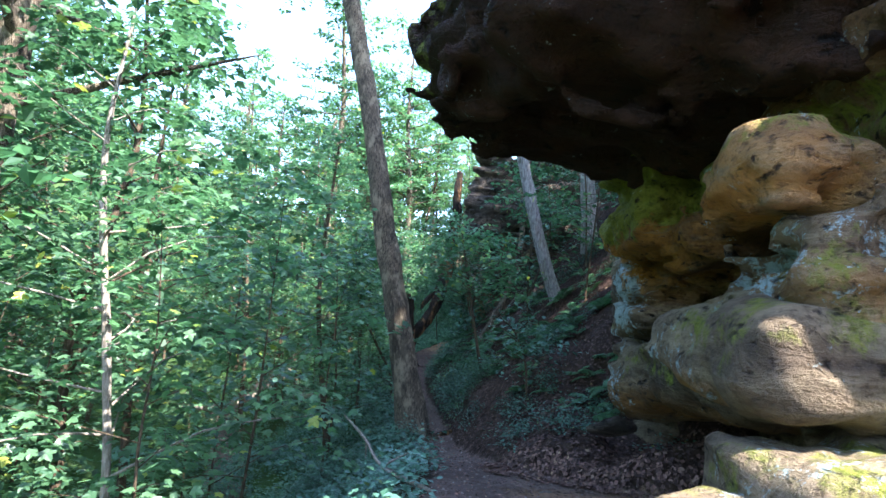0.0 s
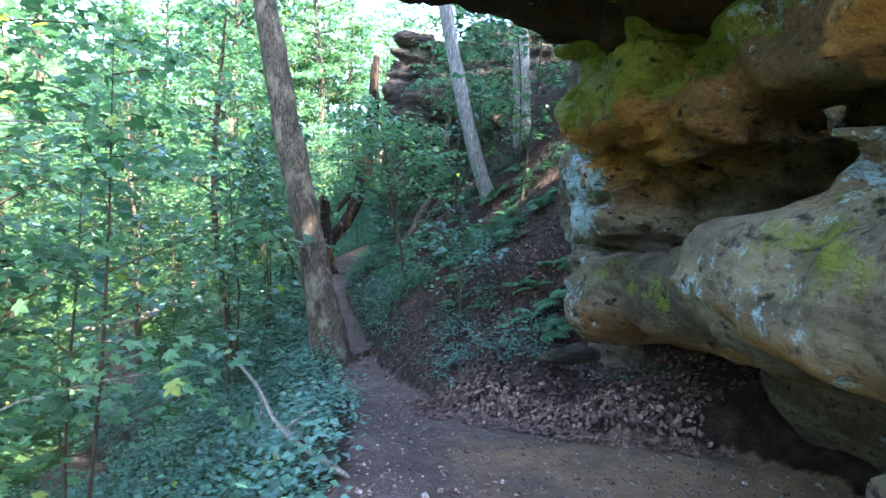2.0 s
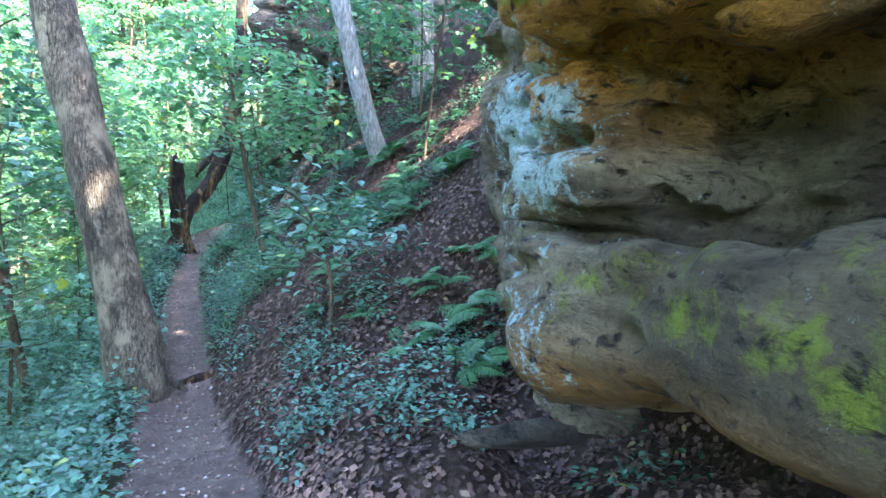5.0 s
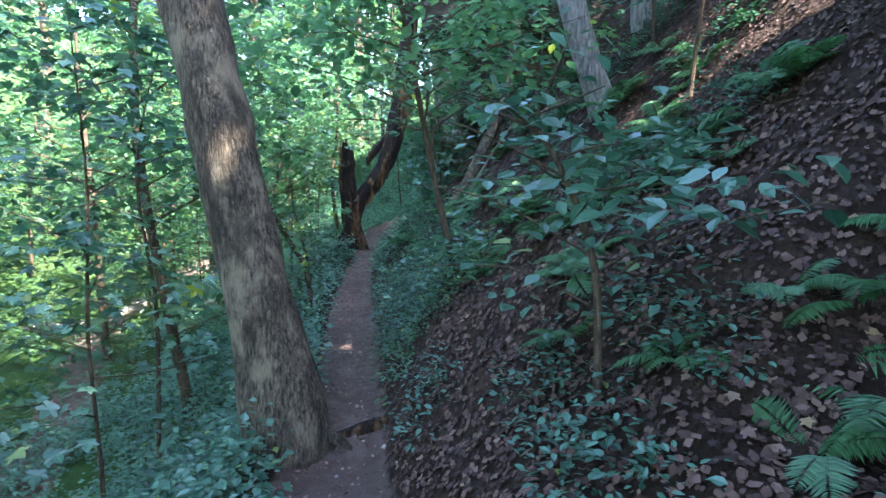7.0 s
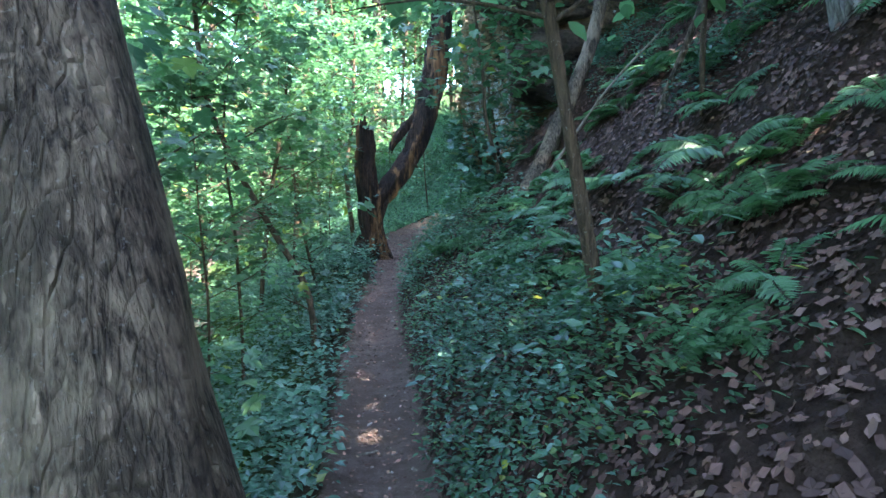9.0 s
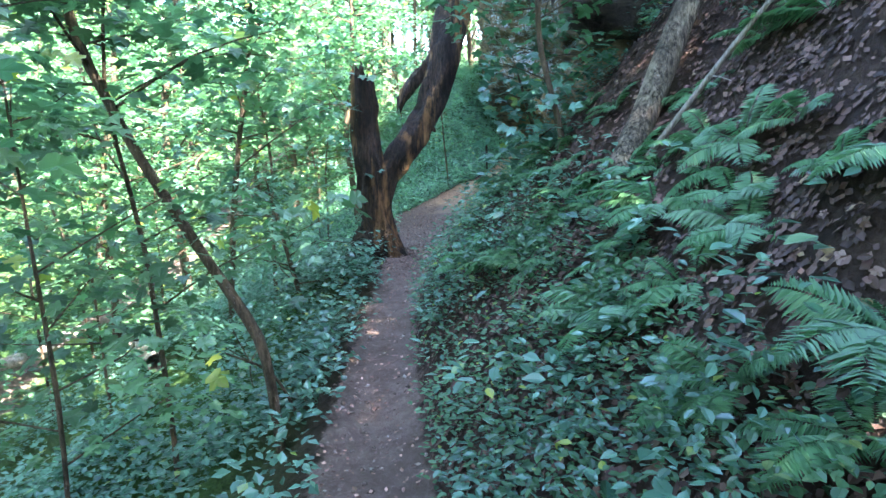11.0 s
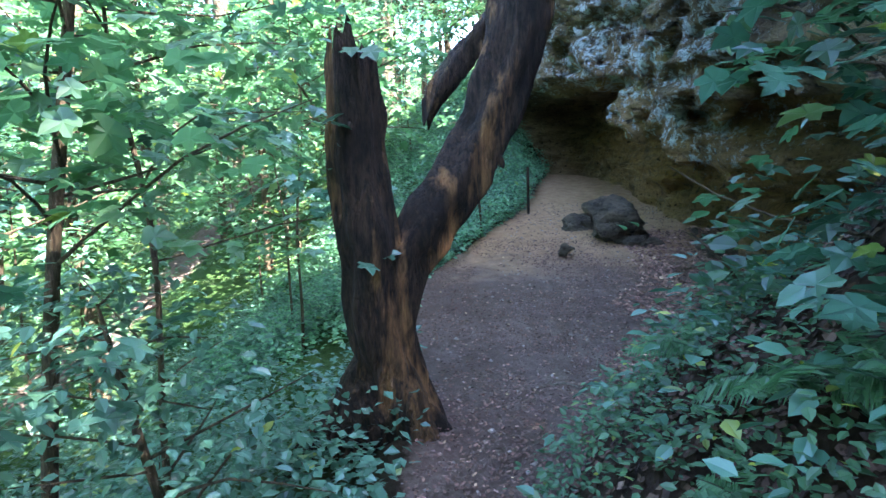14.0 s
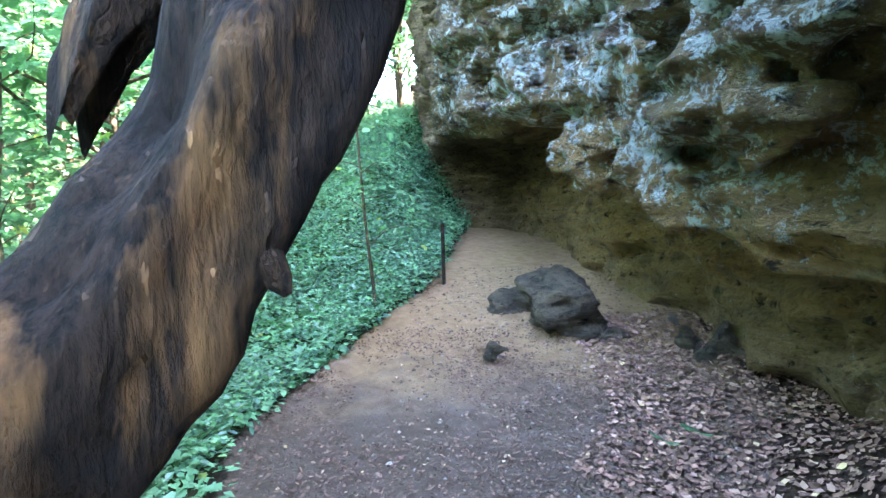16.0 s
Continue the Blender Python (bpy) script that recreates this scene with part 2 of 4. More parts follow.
def fill(name, verts, faces, mat, smooth=True, attrs=()):
    """A mesh from arrays; faces all have the same number of corners."""
    me = bpy.data.meshes.new(name)
    verts, faces = np.asarray(verts, np.float32), np.asarray(faces, np.int32)
    me.vertices.add(len(verts))
    me.vertices.foreach_set("co", verts.ravel())
    n, k = faces.shape
    me.loops.add(n * k)
    me.loops.foreach_set("vertex_index", faces.ravel())
    me.polygons.add(n)
    me.polygons.foreach_set("loop_start", np.arange(n, dtype=np.int32) * k)
    me.polygons.foreach_set("use_smooth", np.full(n, smooth))
    for key, values in attrs:
        me.attributes.new(key, "FLOAT", "POINT").data.foreach_set("value", np.asarray(values, np.float32))
    me.update(calc_edges=True)
    me.materials.append(mat)
    return me


def thing(name, label, category, at=(0, 0, 0), group="", kind=""):
    ob = new(name)
    ob.location = at
    return tagged(ob, label, category, group, kind)


def part(name, mesh, parent, label=""):
    ob = new(name, mesh)
    ob.parent = parent
    return tagged(ob, label)


def tube(points, radii, sides=10, rough=0.0, seed=0, ridges=0, cap=True):
    """Verts and quads of a tapered limb along the points, with an uneven skin."""
    pts = np.asarray(points, float)
    n = len(pts)
    rad = np.interp(np.linspace(0, 1, n), np.linspace(0, 1, len(radii)), radii)
    tan = np.gradient(pts, axis=0)
    tan /= np.linalg.norm(tan, axis=1)[:, None]
    ref = np.array([0.0, 1.0, 0.0]) if abs(tan[0, 1]) < 0.9 else np.array([1.0, 0, 0])
    a = np.cross(tan, ref)
    a /= np.linalg.norm(a, axis=1)[:, None]
    b = np.cross(tan, a)
    ang = np.linspace(0, 2 * math.pi, sides, endpoint=False)
    ring = (np.cos(ang)[None, :, None] * a[:, None] + np.sin(ang)[None, :, None] * b[:, None])
    scale = np.ones((n, sides))
    if ridges:
        scale += 0.09 * np.sin(ang * ridges + 0.8 * np.sin(np.arange(n) * 0.35)[:, None])
    v = pts[:, None] + ring * (rad[:, None] * scale)[:, :, None]
    v = v.reshape(-1, 3)
    if rough:
        off = fbm(v * (1, 1, 0.45), 5.0, 4, seed) * rough
        v += (ring.reshape(-1, 3)) * (off * np.repeat(rad, sides))[:, None]
    r, c = np.meshgrid(np.arange(n - 1), np.arange(sides), indexing="ij")
    q = np.stack([r * sides + c, r * sides + (c + 1) % sides, (r + 1) * sides + (c + 1) % sides, (r + 1) * sides + c], -1).reshape(-1, 4)
    if cap:
        v[(n - 1) * sides:n * sides] = pts[-1] + (v[(n - 1) * sides:n * sides] - pts[-1]) * 0.55
    return v, q


def curve(points, n=24):
    """A smooth line through a few points."""
    p = np.asarray(points, float)
    t = np.r_[0, np.cumsum(np.linalg.norm(np.diff(p, axis=0), axis=1))]
    p = np.vstack([2 * p[0] - p[1], p, 2 * p[-1] - p[-2]])
    out = []
    for s in np.linspace(0, t[-1], n):
        i = min(max(int(np.searchsorted(t, s, side="right")) - 1, 0), len(t) - 2)
        u = (s - t[i]) / (t[i + 1] - t[i])
        a, b, c, d = p[i:i + 4]
        out.append(0.5 * (2 * b + (c - a) * u + (2 * a - 5 * b + 4 * c - d) * u * u + (3 * b - a - 3 * c + d) * u ** 3))
    return np.array(out)


def join(pieces):
    vs, qs, at = [], [], 0
    for v, q in pieces:
        vs.append(v)
        qs.append(q + at)
        at += len(v)
    return np.vstack(vs), np.vstack(qs)


LEAF = {  # outlines in the leaf's plane, stalk at the origin, tip along +y; fans of triangles
    "diamond": ([(0, 0, 0), (0.36, 0.45, 0.07), (0, 1, -0.05), (-0.36, 0.45, 0.07)], [(0, 1, 2), (0, 2, 3)]),
    "oval": ([(0, 0, 0), (0.26, 0.22, 0.05), (0.36, 0.52, 0.07), (0.2, 0.82, 0.03), (0, 1.05, -0.06), (-0.2, 0.82, 0.03), (-0.36, 0.52, 0.07), (-0.26, 0.22, 0.05), (0, 0.5, 0)],
             [(8, 0, 1), (8, 1, 2), (8, 2, 3), (8, 3, 4), (8, 4, 5), (8, 5, 6), (8, 6, 7), (8, 7, 0)]),
    "maple": ([(0, 0, 0), (0.3, 0.0, 0.03), (0.48, 0.14, 0.02), (0.36, 0.28, 0.04), (0.62, 0.5, -0.02), (0.5, 0.64, 0.0), (0.28, 0.6, 0.04), (0.2, 0.8, 0.02), (0, 1.05, -0.07),
               (-0.2, 0.8, 0.02), (-0.28, 0.6, 0.04), (-0.5, 0.64, 0.0), (-0.62, 0.5, -0.02), (-0.36, 0.28, 0.04), (-0.48, 0.14, 0.02), (-0.3, 0.0, 0.03), (0, 0.35, -0.02)],
              [(16, k, (k + 1) % 16) for k in range(16)]),
    "pinna": ([(0, 0, 0), (0.11, 0.28, 0.04), (0, 1, -0.1), (-0.1, 0.28, 0.04)], [(0, 1, 2), (0, 2, 3)]),
    "curl": ([(0, 0, 0), (0.34, 0.3, 0.16), (0.22, 0.75, 0.10), (0, 1, 0.24), (-0.3, 0.7, 0.02), (-0.24, 0.25, 0.14)], [(0, 1, 2), (0, 2, 4), (2, 3, 4), (0, 4, 5)]),
    "ovate": ([(0, 0, 0), (0.3, 0.3, 0.06), (0.26, 0.68, 0.05), (0, 1.05, -0.06), (-0.26, 0.68, 0.05), (-0.3, 0.3, 0.06)], [(0, 1, 2), (0, 2, 3), (0, 3, 4), (0, 4, 5)]),
    "blade": ([(0.05, 0, 0), (0.04, 0.55, 0.10), (0, 1, 0.42), (-0.04, 0.55, 0.10), (-0.05, 0, 0)], [(0, 1, 4), (1, 3, 4), (1, 2, 3)]),
}


def leaves(at, ahead, up, size, kind):
    """Verts and triangles of leaves at the points, pointing ahead, their upper side towards up."""
    ov, of = (np.array(x) for x in LEAF[kind])
    y = ahead / np.maximum(np.linalg.norm(ahead, axis=1), 1e-6)[:, None]
    x = np.cross(y, up)
    x /= np.maximum(np.linalg.norm(x, axis=1), 1e-6)[:, None]
    z = np.cross(x, y)
    m = np.stack([x, y, z], 1) * np.asarray(size)[:, None, None]
    v = at[:, None] + np.einsum("vk,nkd->nvd", ov, m)
    f = of[None] + (np.arange(len(at)) * len(ov))[:, None, None]
    return v.reshape(-1, 3), f.reshape(-1, 3)


def rand_dirs(n, flat=1.0, gen=rng):
    d = gen.normal(size=(n, 3)) * (1, 1, flat)
    return d / np.linalg.norm(d, axis=1)[:, None]

# ---- the lie of the land ----
PY = [-6, 0, 3, 4.8, 5.4, 6.3, 8, 9.6, 11, 13.2, 15, 16.3, 17.5, 19, 20.5, 22, 23.5, 25.5, 28, 32, 36]
PL = [-0.9, -0.8, -0.35, -0.05, -0.03, 0.0, -0.1, -0.42, -0.42, -0.72, -0.92, -0.95, -0.92, -0.95, -1.15, -1.2, -0.5, 0.35, 1.0, 1.9, 3]
PR = [3.2, 3.2, 3.0, 2.7, 1.9, 0.85, 0.57, 0.3, 0.14, -0.07, -0.3, -0.45, -0.42, 0.5, 1.6, 2.75, 3.0, 3.2, 3.6, 5, 6]
ZY = [-6, 0, 4.5, 7, 8.5, 9.9, 10.25, 12, 15, 16.6, 18.4, 20, 22.5, 24.5, 26, 30, 36]
ZZ = [0.1, 0.1, 0.12, -0.2, -0.45, -0.6, -0.52, -0.56, -0.52, -0.27, -0.1, -0.2, 0.12, 0.46, 0.55, 1.0, 1.3]
STREAM_Y, STREAM_X = [-20, 5, 12, 16, 21, 30, 60], [-4.6, -4.0, -3.8, -5.2, -7.2, -5.5, -9]


def edges(y):
    return np.interp(y, PY, PL), np.interp(y, PY, PR), np.interp(y, ZY, ZZ)


def height(x, y):
    """The ground's height, without its small unevenness."""
    l, r, zc = edges(y)
    left, right = np.maximum(l - x, 0), np.maximum(x - r, 0)
    sx = np.interp(y, STREAM_Y, STREAM_X)
    reach = np.maximum(l - sx, 1.0)
    far = np.maximum(sx - 2.0 - x, 0)
    down = 2.15 * np.minimum(left / reach, 1.0) ** 0.9
    z = zc - down + np.minimum(0.32 * np.maximum(far - 1.5, 0), 12 + 0.02 * far) + np.clip((y - 38) * 0.3, 0, 14)
    z = z + np.clip((y - 23.5) * 0.34, 0, 6) * np.clip((x + 10) / 4, 0, 1) * np.clip((l - x) / 1.6, 0, 1) * np.clip((42 - y) / 8, 0, 1)
    steep = np.interp(y, [4.8, 6.5, 8, 9.2, 16, 18, 20, 22], [0.05, 0.5, 0.72, 1.0, 1.1, 1.0, 0.5, 0.1])
    up = np.minimum(right * steep, 5.5 + 0.03 * right)
    bank = 0.10 * (1 - np.exp(-right * 9)) * (y < 19)
    dip = 0.05 * np.exp(-((x - (l + r) / 2) / np.maximum((r - l) * 0.5, 0.3)) ** 2)
    gully = 0.55 * np.exp(-((x - 2.25) / 0.55) ** 2) * np.clip((y - 5.6) / 0.8, 0, 1) * np.clip((8.6 - y) / 0.8, 0, 1)
    # Unseen rise added behind the outcrop to keep sun off the trail.
    hill = 5.2 * np.clip((x - 3.9) / 1.1, 0, 1) * np.clip((8.2 - y) / 1.5, 0, 1)
    return z + np.maximum(up, hill) + bank - dip - gully


def ground_z(x, y):
    x, y = np.atleast_1d(np.asarray(x, float)), np.atleast_1d(np.asarray(y, float))
    p = np.stack([x, y, 0 * x], -1)
    l, r, _ = edges(y)
    off = np.clip(np.maximum(l - x, x - r) * 2.5, 0, 1)
    z = height(x, y) + fbm(p, 0.9, 3, 3) * 0.14 * off + fbm(p, 3.5, 3, 5) * (0.018 + 0.035 * off)
    return z


def spread(lo, hi, step, far, grow=1.25):
    """Grid lines: even from lo to hi, then ever wider out to far."""
    mid, out, s = list(np.arange(lo, hi, step)), [], step
    a, b, low = hi, lo, []
    while a < far:
        out.append(a)
        s *= grow
        a += s
    s = step
    while b > -far:
        s *= grow
        b -= s
        low.append(b)
    return np.array(low[::-1] + mid + out)


def build_ground():
    gx, gy = spread(-4, 4, 0.08, 400), spread(-2, 31, 0.09, 400)
    X, Y = np.meshgrid(gx, gy, indexing="ij")
    x, y = X.ravel(), Y.ravel()
    z = ground_z(x, y)
    l, r, _ = edges(y)
    inside = np.minimum(x - l, r - x)
    trail = np.clip(0.5 + inside * 3.5, 0, 1)
    sx = np.interp(y, STREAM_Y, STREAM_X)
    trail = np.maximum(trail, np.clip(1.1 - np.abs(x - sx + 0.4) * 1.3, 0, 0.8) * (np.abs(y) < 60))
    sand = np.clip((y - 21.5) / 2.0, 0, 1) * np.clip(0.8 + inside, 0, 1) + 0.75 * np.clip((6.4 - y) / 1.2, 0, 1) * np.clip((x - 0.3) * 2, 0, 1)
    green = np.clip((l - x) * 1.2, 0, 1) * 0.9 + np.clip((x - r - 7) * 0.3, 0, 0.6)
    nx, ny = len(gx), len(gy)
    i, j = np.meshgrid(np.arange(nx - 1), np.arange(ny - 1), indexing="ij")
    q = np.stack([i * ny + j, (i + 1) * ny + j, (i + 1) * ny + j + 1, i * ny + j + 1], -1).reshape(-1, 4)
    me = fill("ground", np.stack([x, y, z], -1), q, SOIL, True, (("trail", trail), ("sand", sand), ("green", green)))
    tagged(new("ground", me), "bare earth trail across a leaf-strewn wooded slope", "ground", kind="structure")


build_ground()


# ---- rocks, carved as solid volumes ----
def box_sdf(p, c, half, r=0.2, rz=0.0, rx=0.0, ry=0.0):
    m = np.array(Euler((radians(rx), radians(ry), radians(rz))).to_matrix())
    q = np.abs((p - np.array(c)) @ m) - (np.array(half) - r)
    return np.linalg.norm(np.maximum(q, 0), axis=1) + np.minimum(q.max(1), 0) - r


def smooth_min(a, b, k):
    h = np.clip(0.5 + 0.5 * (b - a) / k, 0, 1)
    return b + (a - b) * h - k * h * (1 - h)


def carve(solids, holes, lo, hi, step, k=0.12, rough=0.10, layer=0.07, seed=0, clip=None, crag=0.0):
    """Verts and quads of the skin of joined boxes, broken up by noise and by beds of rock (surface nets)."""
    axes = [np.arange(a, b + step, step) for a, b in zip(lo, hi)]
    n = tuple(len(a) for a in axes)
    P = np.stack(np.meshgrid(*axes, indexing="ij"), -1).reshape(-1, 3)
    d = np.full(len(P), 9.0)
    for s in solids:
        d = smooth_min(d, box_sdf(P, *s), k)
    for s in holes:
        d = -smooth_min(-d, box_sdf(P, *s), k * 0.5)
    near = np.abs(d) < 0.6
    p = P[near]
    warp = p + np.stack([fbm(p, 0.7, 2, seed + 20), fbm(p, 0.7, 2, seed + 30), 0.35 * fbm(p, 0.5, 2, seed + 40)], -1) * 0.35
    beds = vnoise(np.stack([p[:, 0] * 0.15, p[:, 1] * 0.15, warp[:, 2] * 1.0], -1), 5.5, seed + 7)
    beds += 0.5 * vnoise(np.stack([p[:, 0] * 0.3, p[:, 1] * 0.3, warp[:, 2]], -1), 13, seed + 8)
    beds = np.tanh(beds * 2.5) * 0.6 + beds * 0.3
    hollow = np.maximum(fbm(warp * (1, 1, 1.7), 2.0, 2, seed + 50) - 0.3, 0) * rough * 1.6
    d[near] += fbm(warp, 1.1, 5, seed) * rough + beds * layer + np.maximum(fbm(warp, 2.8, 4, seed + 9) - 0.2, 0) * rough * 1.3 + hollow
    if crag:
        d[near] += (np.abs(fbm(warp * (1, 1, 1.4), 2.6, 3, seed + 60)) - 0.25) * crag + np.maximum(vnoise(p * (1, 1, 2.2), 5.0, seed + 70), 0) * crag * 0.5
    F = d.reshape(n)
    S = F < 0
    cells = tuple(m - 1 for m in n)
    acc, cnt = np.zeros((*cells, 3), np.float32), np.zeros(cells, np.float32)
    quads, span = [], [slice(0, c) for c in cells]
    for ax in range(3):
        lo_s, hi_s = [slice(None)] * 3, [slice(None)] * 3
        lo_s[ax], hi_s[ax] = slice(0, -1), slice(1, None)
        a, b = F[tuple(lo_s)], F[tuple(hi_s)]
        cross = S[tuple(lo_s)] != S[tuple(hi_s)]
        e = np.argwhere(cross)
        t = a[cross] / (a[cross] - b[cross])
        pos = e.astype(np.float32)
        pos[:, ax] += t
        o1, o2 = [(1, 2), (2, 0), (0, 1)][ax]
        ok = (e[:, o1] > 0) & (e[:, o2] > 0) & (e[:, o1] < cells[o1]) & (e[:, o2] < cells[o2])
        ring = []
        for d1, d2 in ((0, 0), (1, 0), (1, 1), (0, 1)):
            c = e.copy()
            c[:, o1] -= d1
            c[:, o2] -= d2
            good = (c >= 0).all(1) & (c < np.array(cells)).all(1)
            np.add.at(acc, tuple(c[good].T), pos[good])
            np.add.at(cnt, tuple(c[good].T), 1)
            ring.append(c)
        flip = S[tuple(lo_s)][cross]
        for want in (True, False):
            pick = ok & (flip == want)
            idx = [np.ravel_multi_index(r[pick].T, cells) for r in (ring if not want else ring[::-1])]
            quads.append(np.stack(idx, -1))
    used = np.flatnonzero(cnt.ravel() > 0)
    remap = np.full(int(np.prod(cells)), -1)
    remap[used] = np.arange(len(used))
    v = acc.reshape(-1, 3)[used] / cnt.ravel()[used][:, None] * step + np.array([a[0] for a in axes])
    q = remap[np.vstack(quads)]
    if clip is not None:
        keep = clip(v)
        q = q[keep[q].any(1)]
    return v, q


def around(v, c, r):
    """1 at the place c, falling to 0 at the radii r."""
    return np.clip(1.4 - np.linalg.norm((v - np.array(c)) / np.array(r), axis=1), 0, 1)


def rock_object(name, mesh_args, marks, mat, parent=None, label="", category="", flip=True):
    v, q = carve(**mesh_args)
    used = np.unique(q)
    remap = np.zeros(len(v), int)
    remap[used] = np.arange(len(used))
    v, q = v[used], remap[q]
    attrs = []
    for key in ("moss", "lichen", "rust", "shade_stain"):
        a = np.zeros(len(v))
        for c, r, s in marks.get(key, ()):
            a = np.maximum(a, around(v, c, r) * s)
        attrs.append((key, a))
    me = fill(name, v, q, mat, True, attrs)
    ob = new(name, me)
    if parent:
        ob.parent = parent
    return tagged(ob, label, category)


outcrop = thing("rock_outcrop", "overhanging sandstone outcrop with moss, rust bands and pale lichen", "rock")
MOSSY = [((1.8, 5.8, 2.95), (1.1, 1.9, 0.55), 1.5), ((2.2, 2.9, 2.6), (0.9, 0.9, 0.3), 0.6), ((1.9, 6.6, 0.9), (0.4, 0.5, 0.6), 0.45), ((1.6, 2.6, 1.6), (0.6, 0.8, 0.4), 0.45), ((1.9, 5.2, 1.2), (0.5, 1.5, 0.3), 0.42)]
PALE = [((2.35, 7.3, 1.95), (0.6, 0.7, 0.62), 0.9), ((1.8, 6.6, 1.75), (0.45, 0.5, 0.5), 0.95), ((2.3, 7.6, 0.95), (0.25, 0.5, 0.6), 0.4), ((1.7, 2.7, 1.8), (0.5, 0.8, 0.5), 0.5), ((2.0, 2.2, 2.6), (0.6, 0.8, 0.6), 0.42), ((1.75, 6.3, 0.95), (0.25, 0.4, 0.5), 0.42), ((2.2, 4.2, 2.9), (0.6, 0.8, 0.5), 0.4)]
RUSTY = [((1.9, 5.8, 2.4), (1.1, 1.5, 0.6), 1.5), ((2.0, 4.0, 3.0), (3, 3, 1.0), 0.45), ((1.9, 5.2, 0.72), (0.8, 1.8, 0.2), 0.8), ((1.7, 2.5, 1.5), (0.7, 0.7, 0.3), 0.6)]
# Roof underside and hollows get shade as colour; the bulge gets dark weathering.
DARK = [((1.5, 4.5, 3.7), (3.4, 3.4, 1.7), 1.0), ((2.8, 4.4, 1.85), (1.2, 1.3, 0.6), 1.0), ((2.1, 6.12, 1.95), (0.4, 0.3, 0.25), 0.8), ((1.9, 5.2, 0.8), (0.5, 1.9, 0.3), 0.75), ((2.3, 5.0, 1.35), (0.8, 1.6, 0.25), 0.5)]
MARKS = dict(moss=MOSSY, lichen=PALE, rust=RUSTY, shade_stain=DARK)
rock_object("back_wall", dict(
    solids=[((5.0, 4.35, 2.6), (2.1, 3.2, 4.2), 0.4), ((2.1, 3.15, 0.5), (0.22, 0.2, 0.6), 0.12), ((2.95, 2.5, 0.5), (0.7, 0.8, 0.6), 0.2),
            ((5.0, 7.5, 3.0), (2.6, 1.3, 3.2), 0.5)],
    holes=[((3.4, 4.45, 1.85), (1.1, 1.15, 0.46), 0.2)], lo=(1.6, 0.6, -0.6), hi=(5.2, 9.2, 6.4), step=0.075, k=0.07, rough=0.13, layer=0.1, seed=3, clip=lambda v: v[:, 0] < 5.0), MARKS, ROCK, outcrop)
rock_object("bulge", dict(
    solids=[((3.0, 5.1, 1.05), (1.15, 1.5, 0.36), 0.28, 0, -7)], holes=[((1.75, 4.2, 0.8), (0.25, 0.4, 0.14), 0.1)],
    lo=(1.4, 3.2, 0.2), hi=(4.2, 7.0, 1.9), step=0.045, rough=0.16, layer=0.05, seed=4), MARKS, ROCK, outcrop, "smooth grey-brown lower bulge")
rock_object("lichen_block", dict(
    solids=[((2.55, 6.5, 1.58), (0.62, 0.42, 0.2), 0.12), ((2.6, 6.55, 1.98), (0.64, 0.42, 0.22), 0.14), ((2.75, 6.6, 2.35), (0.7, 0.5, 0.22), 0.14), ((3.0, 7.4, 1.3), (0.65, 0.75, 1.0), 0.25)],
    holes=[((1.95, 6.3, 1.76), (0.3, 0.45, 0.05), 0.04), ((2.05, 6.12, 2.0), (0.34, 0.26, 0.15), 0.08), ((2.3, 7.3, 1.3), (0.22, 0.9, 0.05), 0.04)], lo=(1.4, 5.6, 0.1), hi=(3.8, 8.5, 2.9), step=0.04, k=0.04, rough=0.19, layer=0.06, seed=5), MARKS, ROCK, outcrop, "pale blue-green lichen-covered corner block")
rock_object("moss_block", dict(
    solids=[((3.0, 5.95, 2.66), (1.28, 0.82, 0.52), 0.12), ((3.2, 4.6, 2.9), (1.05, 1.3, 0.55), 0.2), ((2.9, 5.5, 2.2), (1.05, 0.9, 0.16), 0.1)],
    holes=[((1.75, 5.55, 2.55), (0.15, 0.07, 0.04), 0.03)], lo=(1.3, 2.9, 1.8), hi=(4.3, 7.2, 3.8), step=0.045, k=0.06, rough=0.13, layer=0.12, seed=6), MARKS, ROCK, outcrop, "rust-orange block capped with yellow-green moss")
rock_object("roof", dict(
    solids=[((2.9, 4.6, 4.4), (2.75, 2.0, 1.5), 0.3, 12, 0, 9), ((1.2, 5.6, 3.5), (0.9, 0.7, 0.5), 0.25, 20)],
    holes=[], lo=(-0.9, 1.6, 2.2), hi=(5.2, 7.9, 6.4), step=0.07, k=0.15, rough=0.36, layer=0.17, seed=8, clip=lambda v: v[:, 0] < 5.0), dict(rust=RUSTY, shade_stain=DARK, moss=[((-0.2, 6.0, 4.4), (0.8, 1.2, 1.2), 0.5)]), ROOF, outcrop, "dark brown overhanging roof")
rock_object("column", dict(
    solids=[((2.2, 2.75, 1.72), (0.8, 0.6, 0.36), 0.13), ((2.95, 2.5, 2.95), (0.95, 0.95, 0.6), 0.3)],
    holes=[((1.42, 2.8, 1.73), (0.16, 0.14, 0.055), 0.05)], lo=(1.0, 1.2, 1.1), hi=(4.2, 3.9, 3.8), step=0.045, k=0.06, rough=0.14, layer=0.09, seed=9), MARKS, ROCK, outcrop, "pitted column with a small hole")
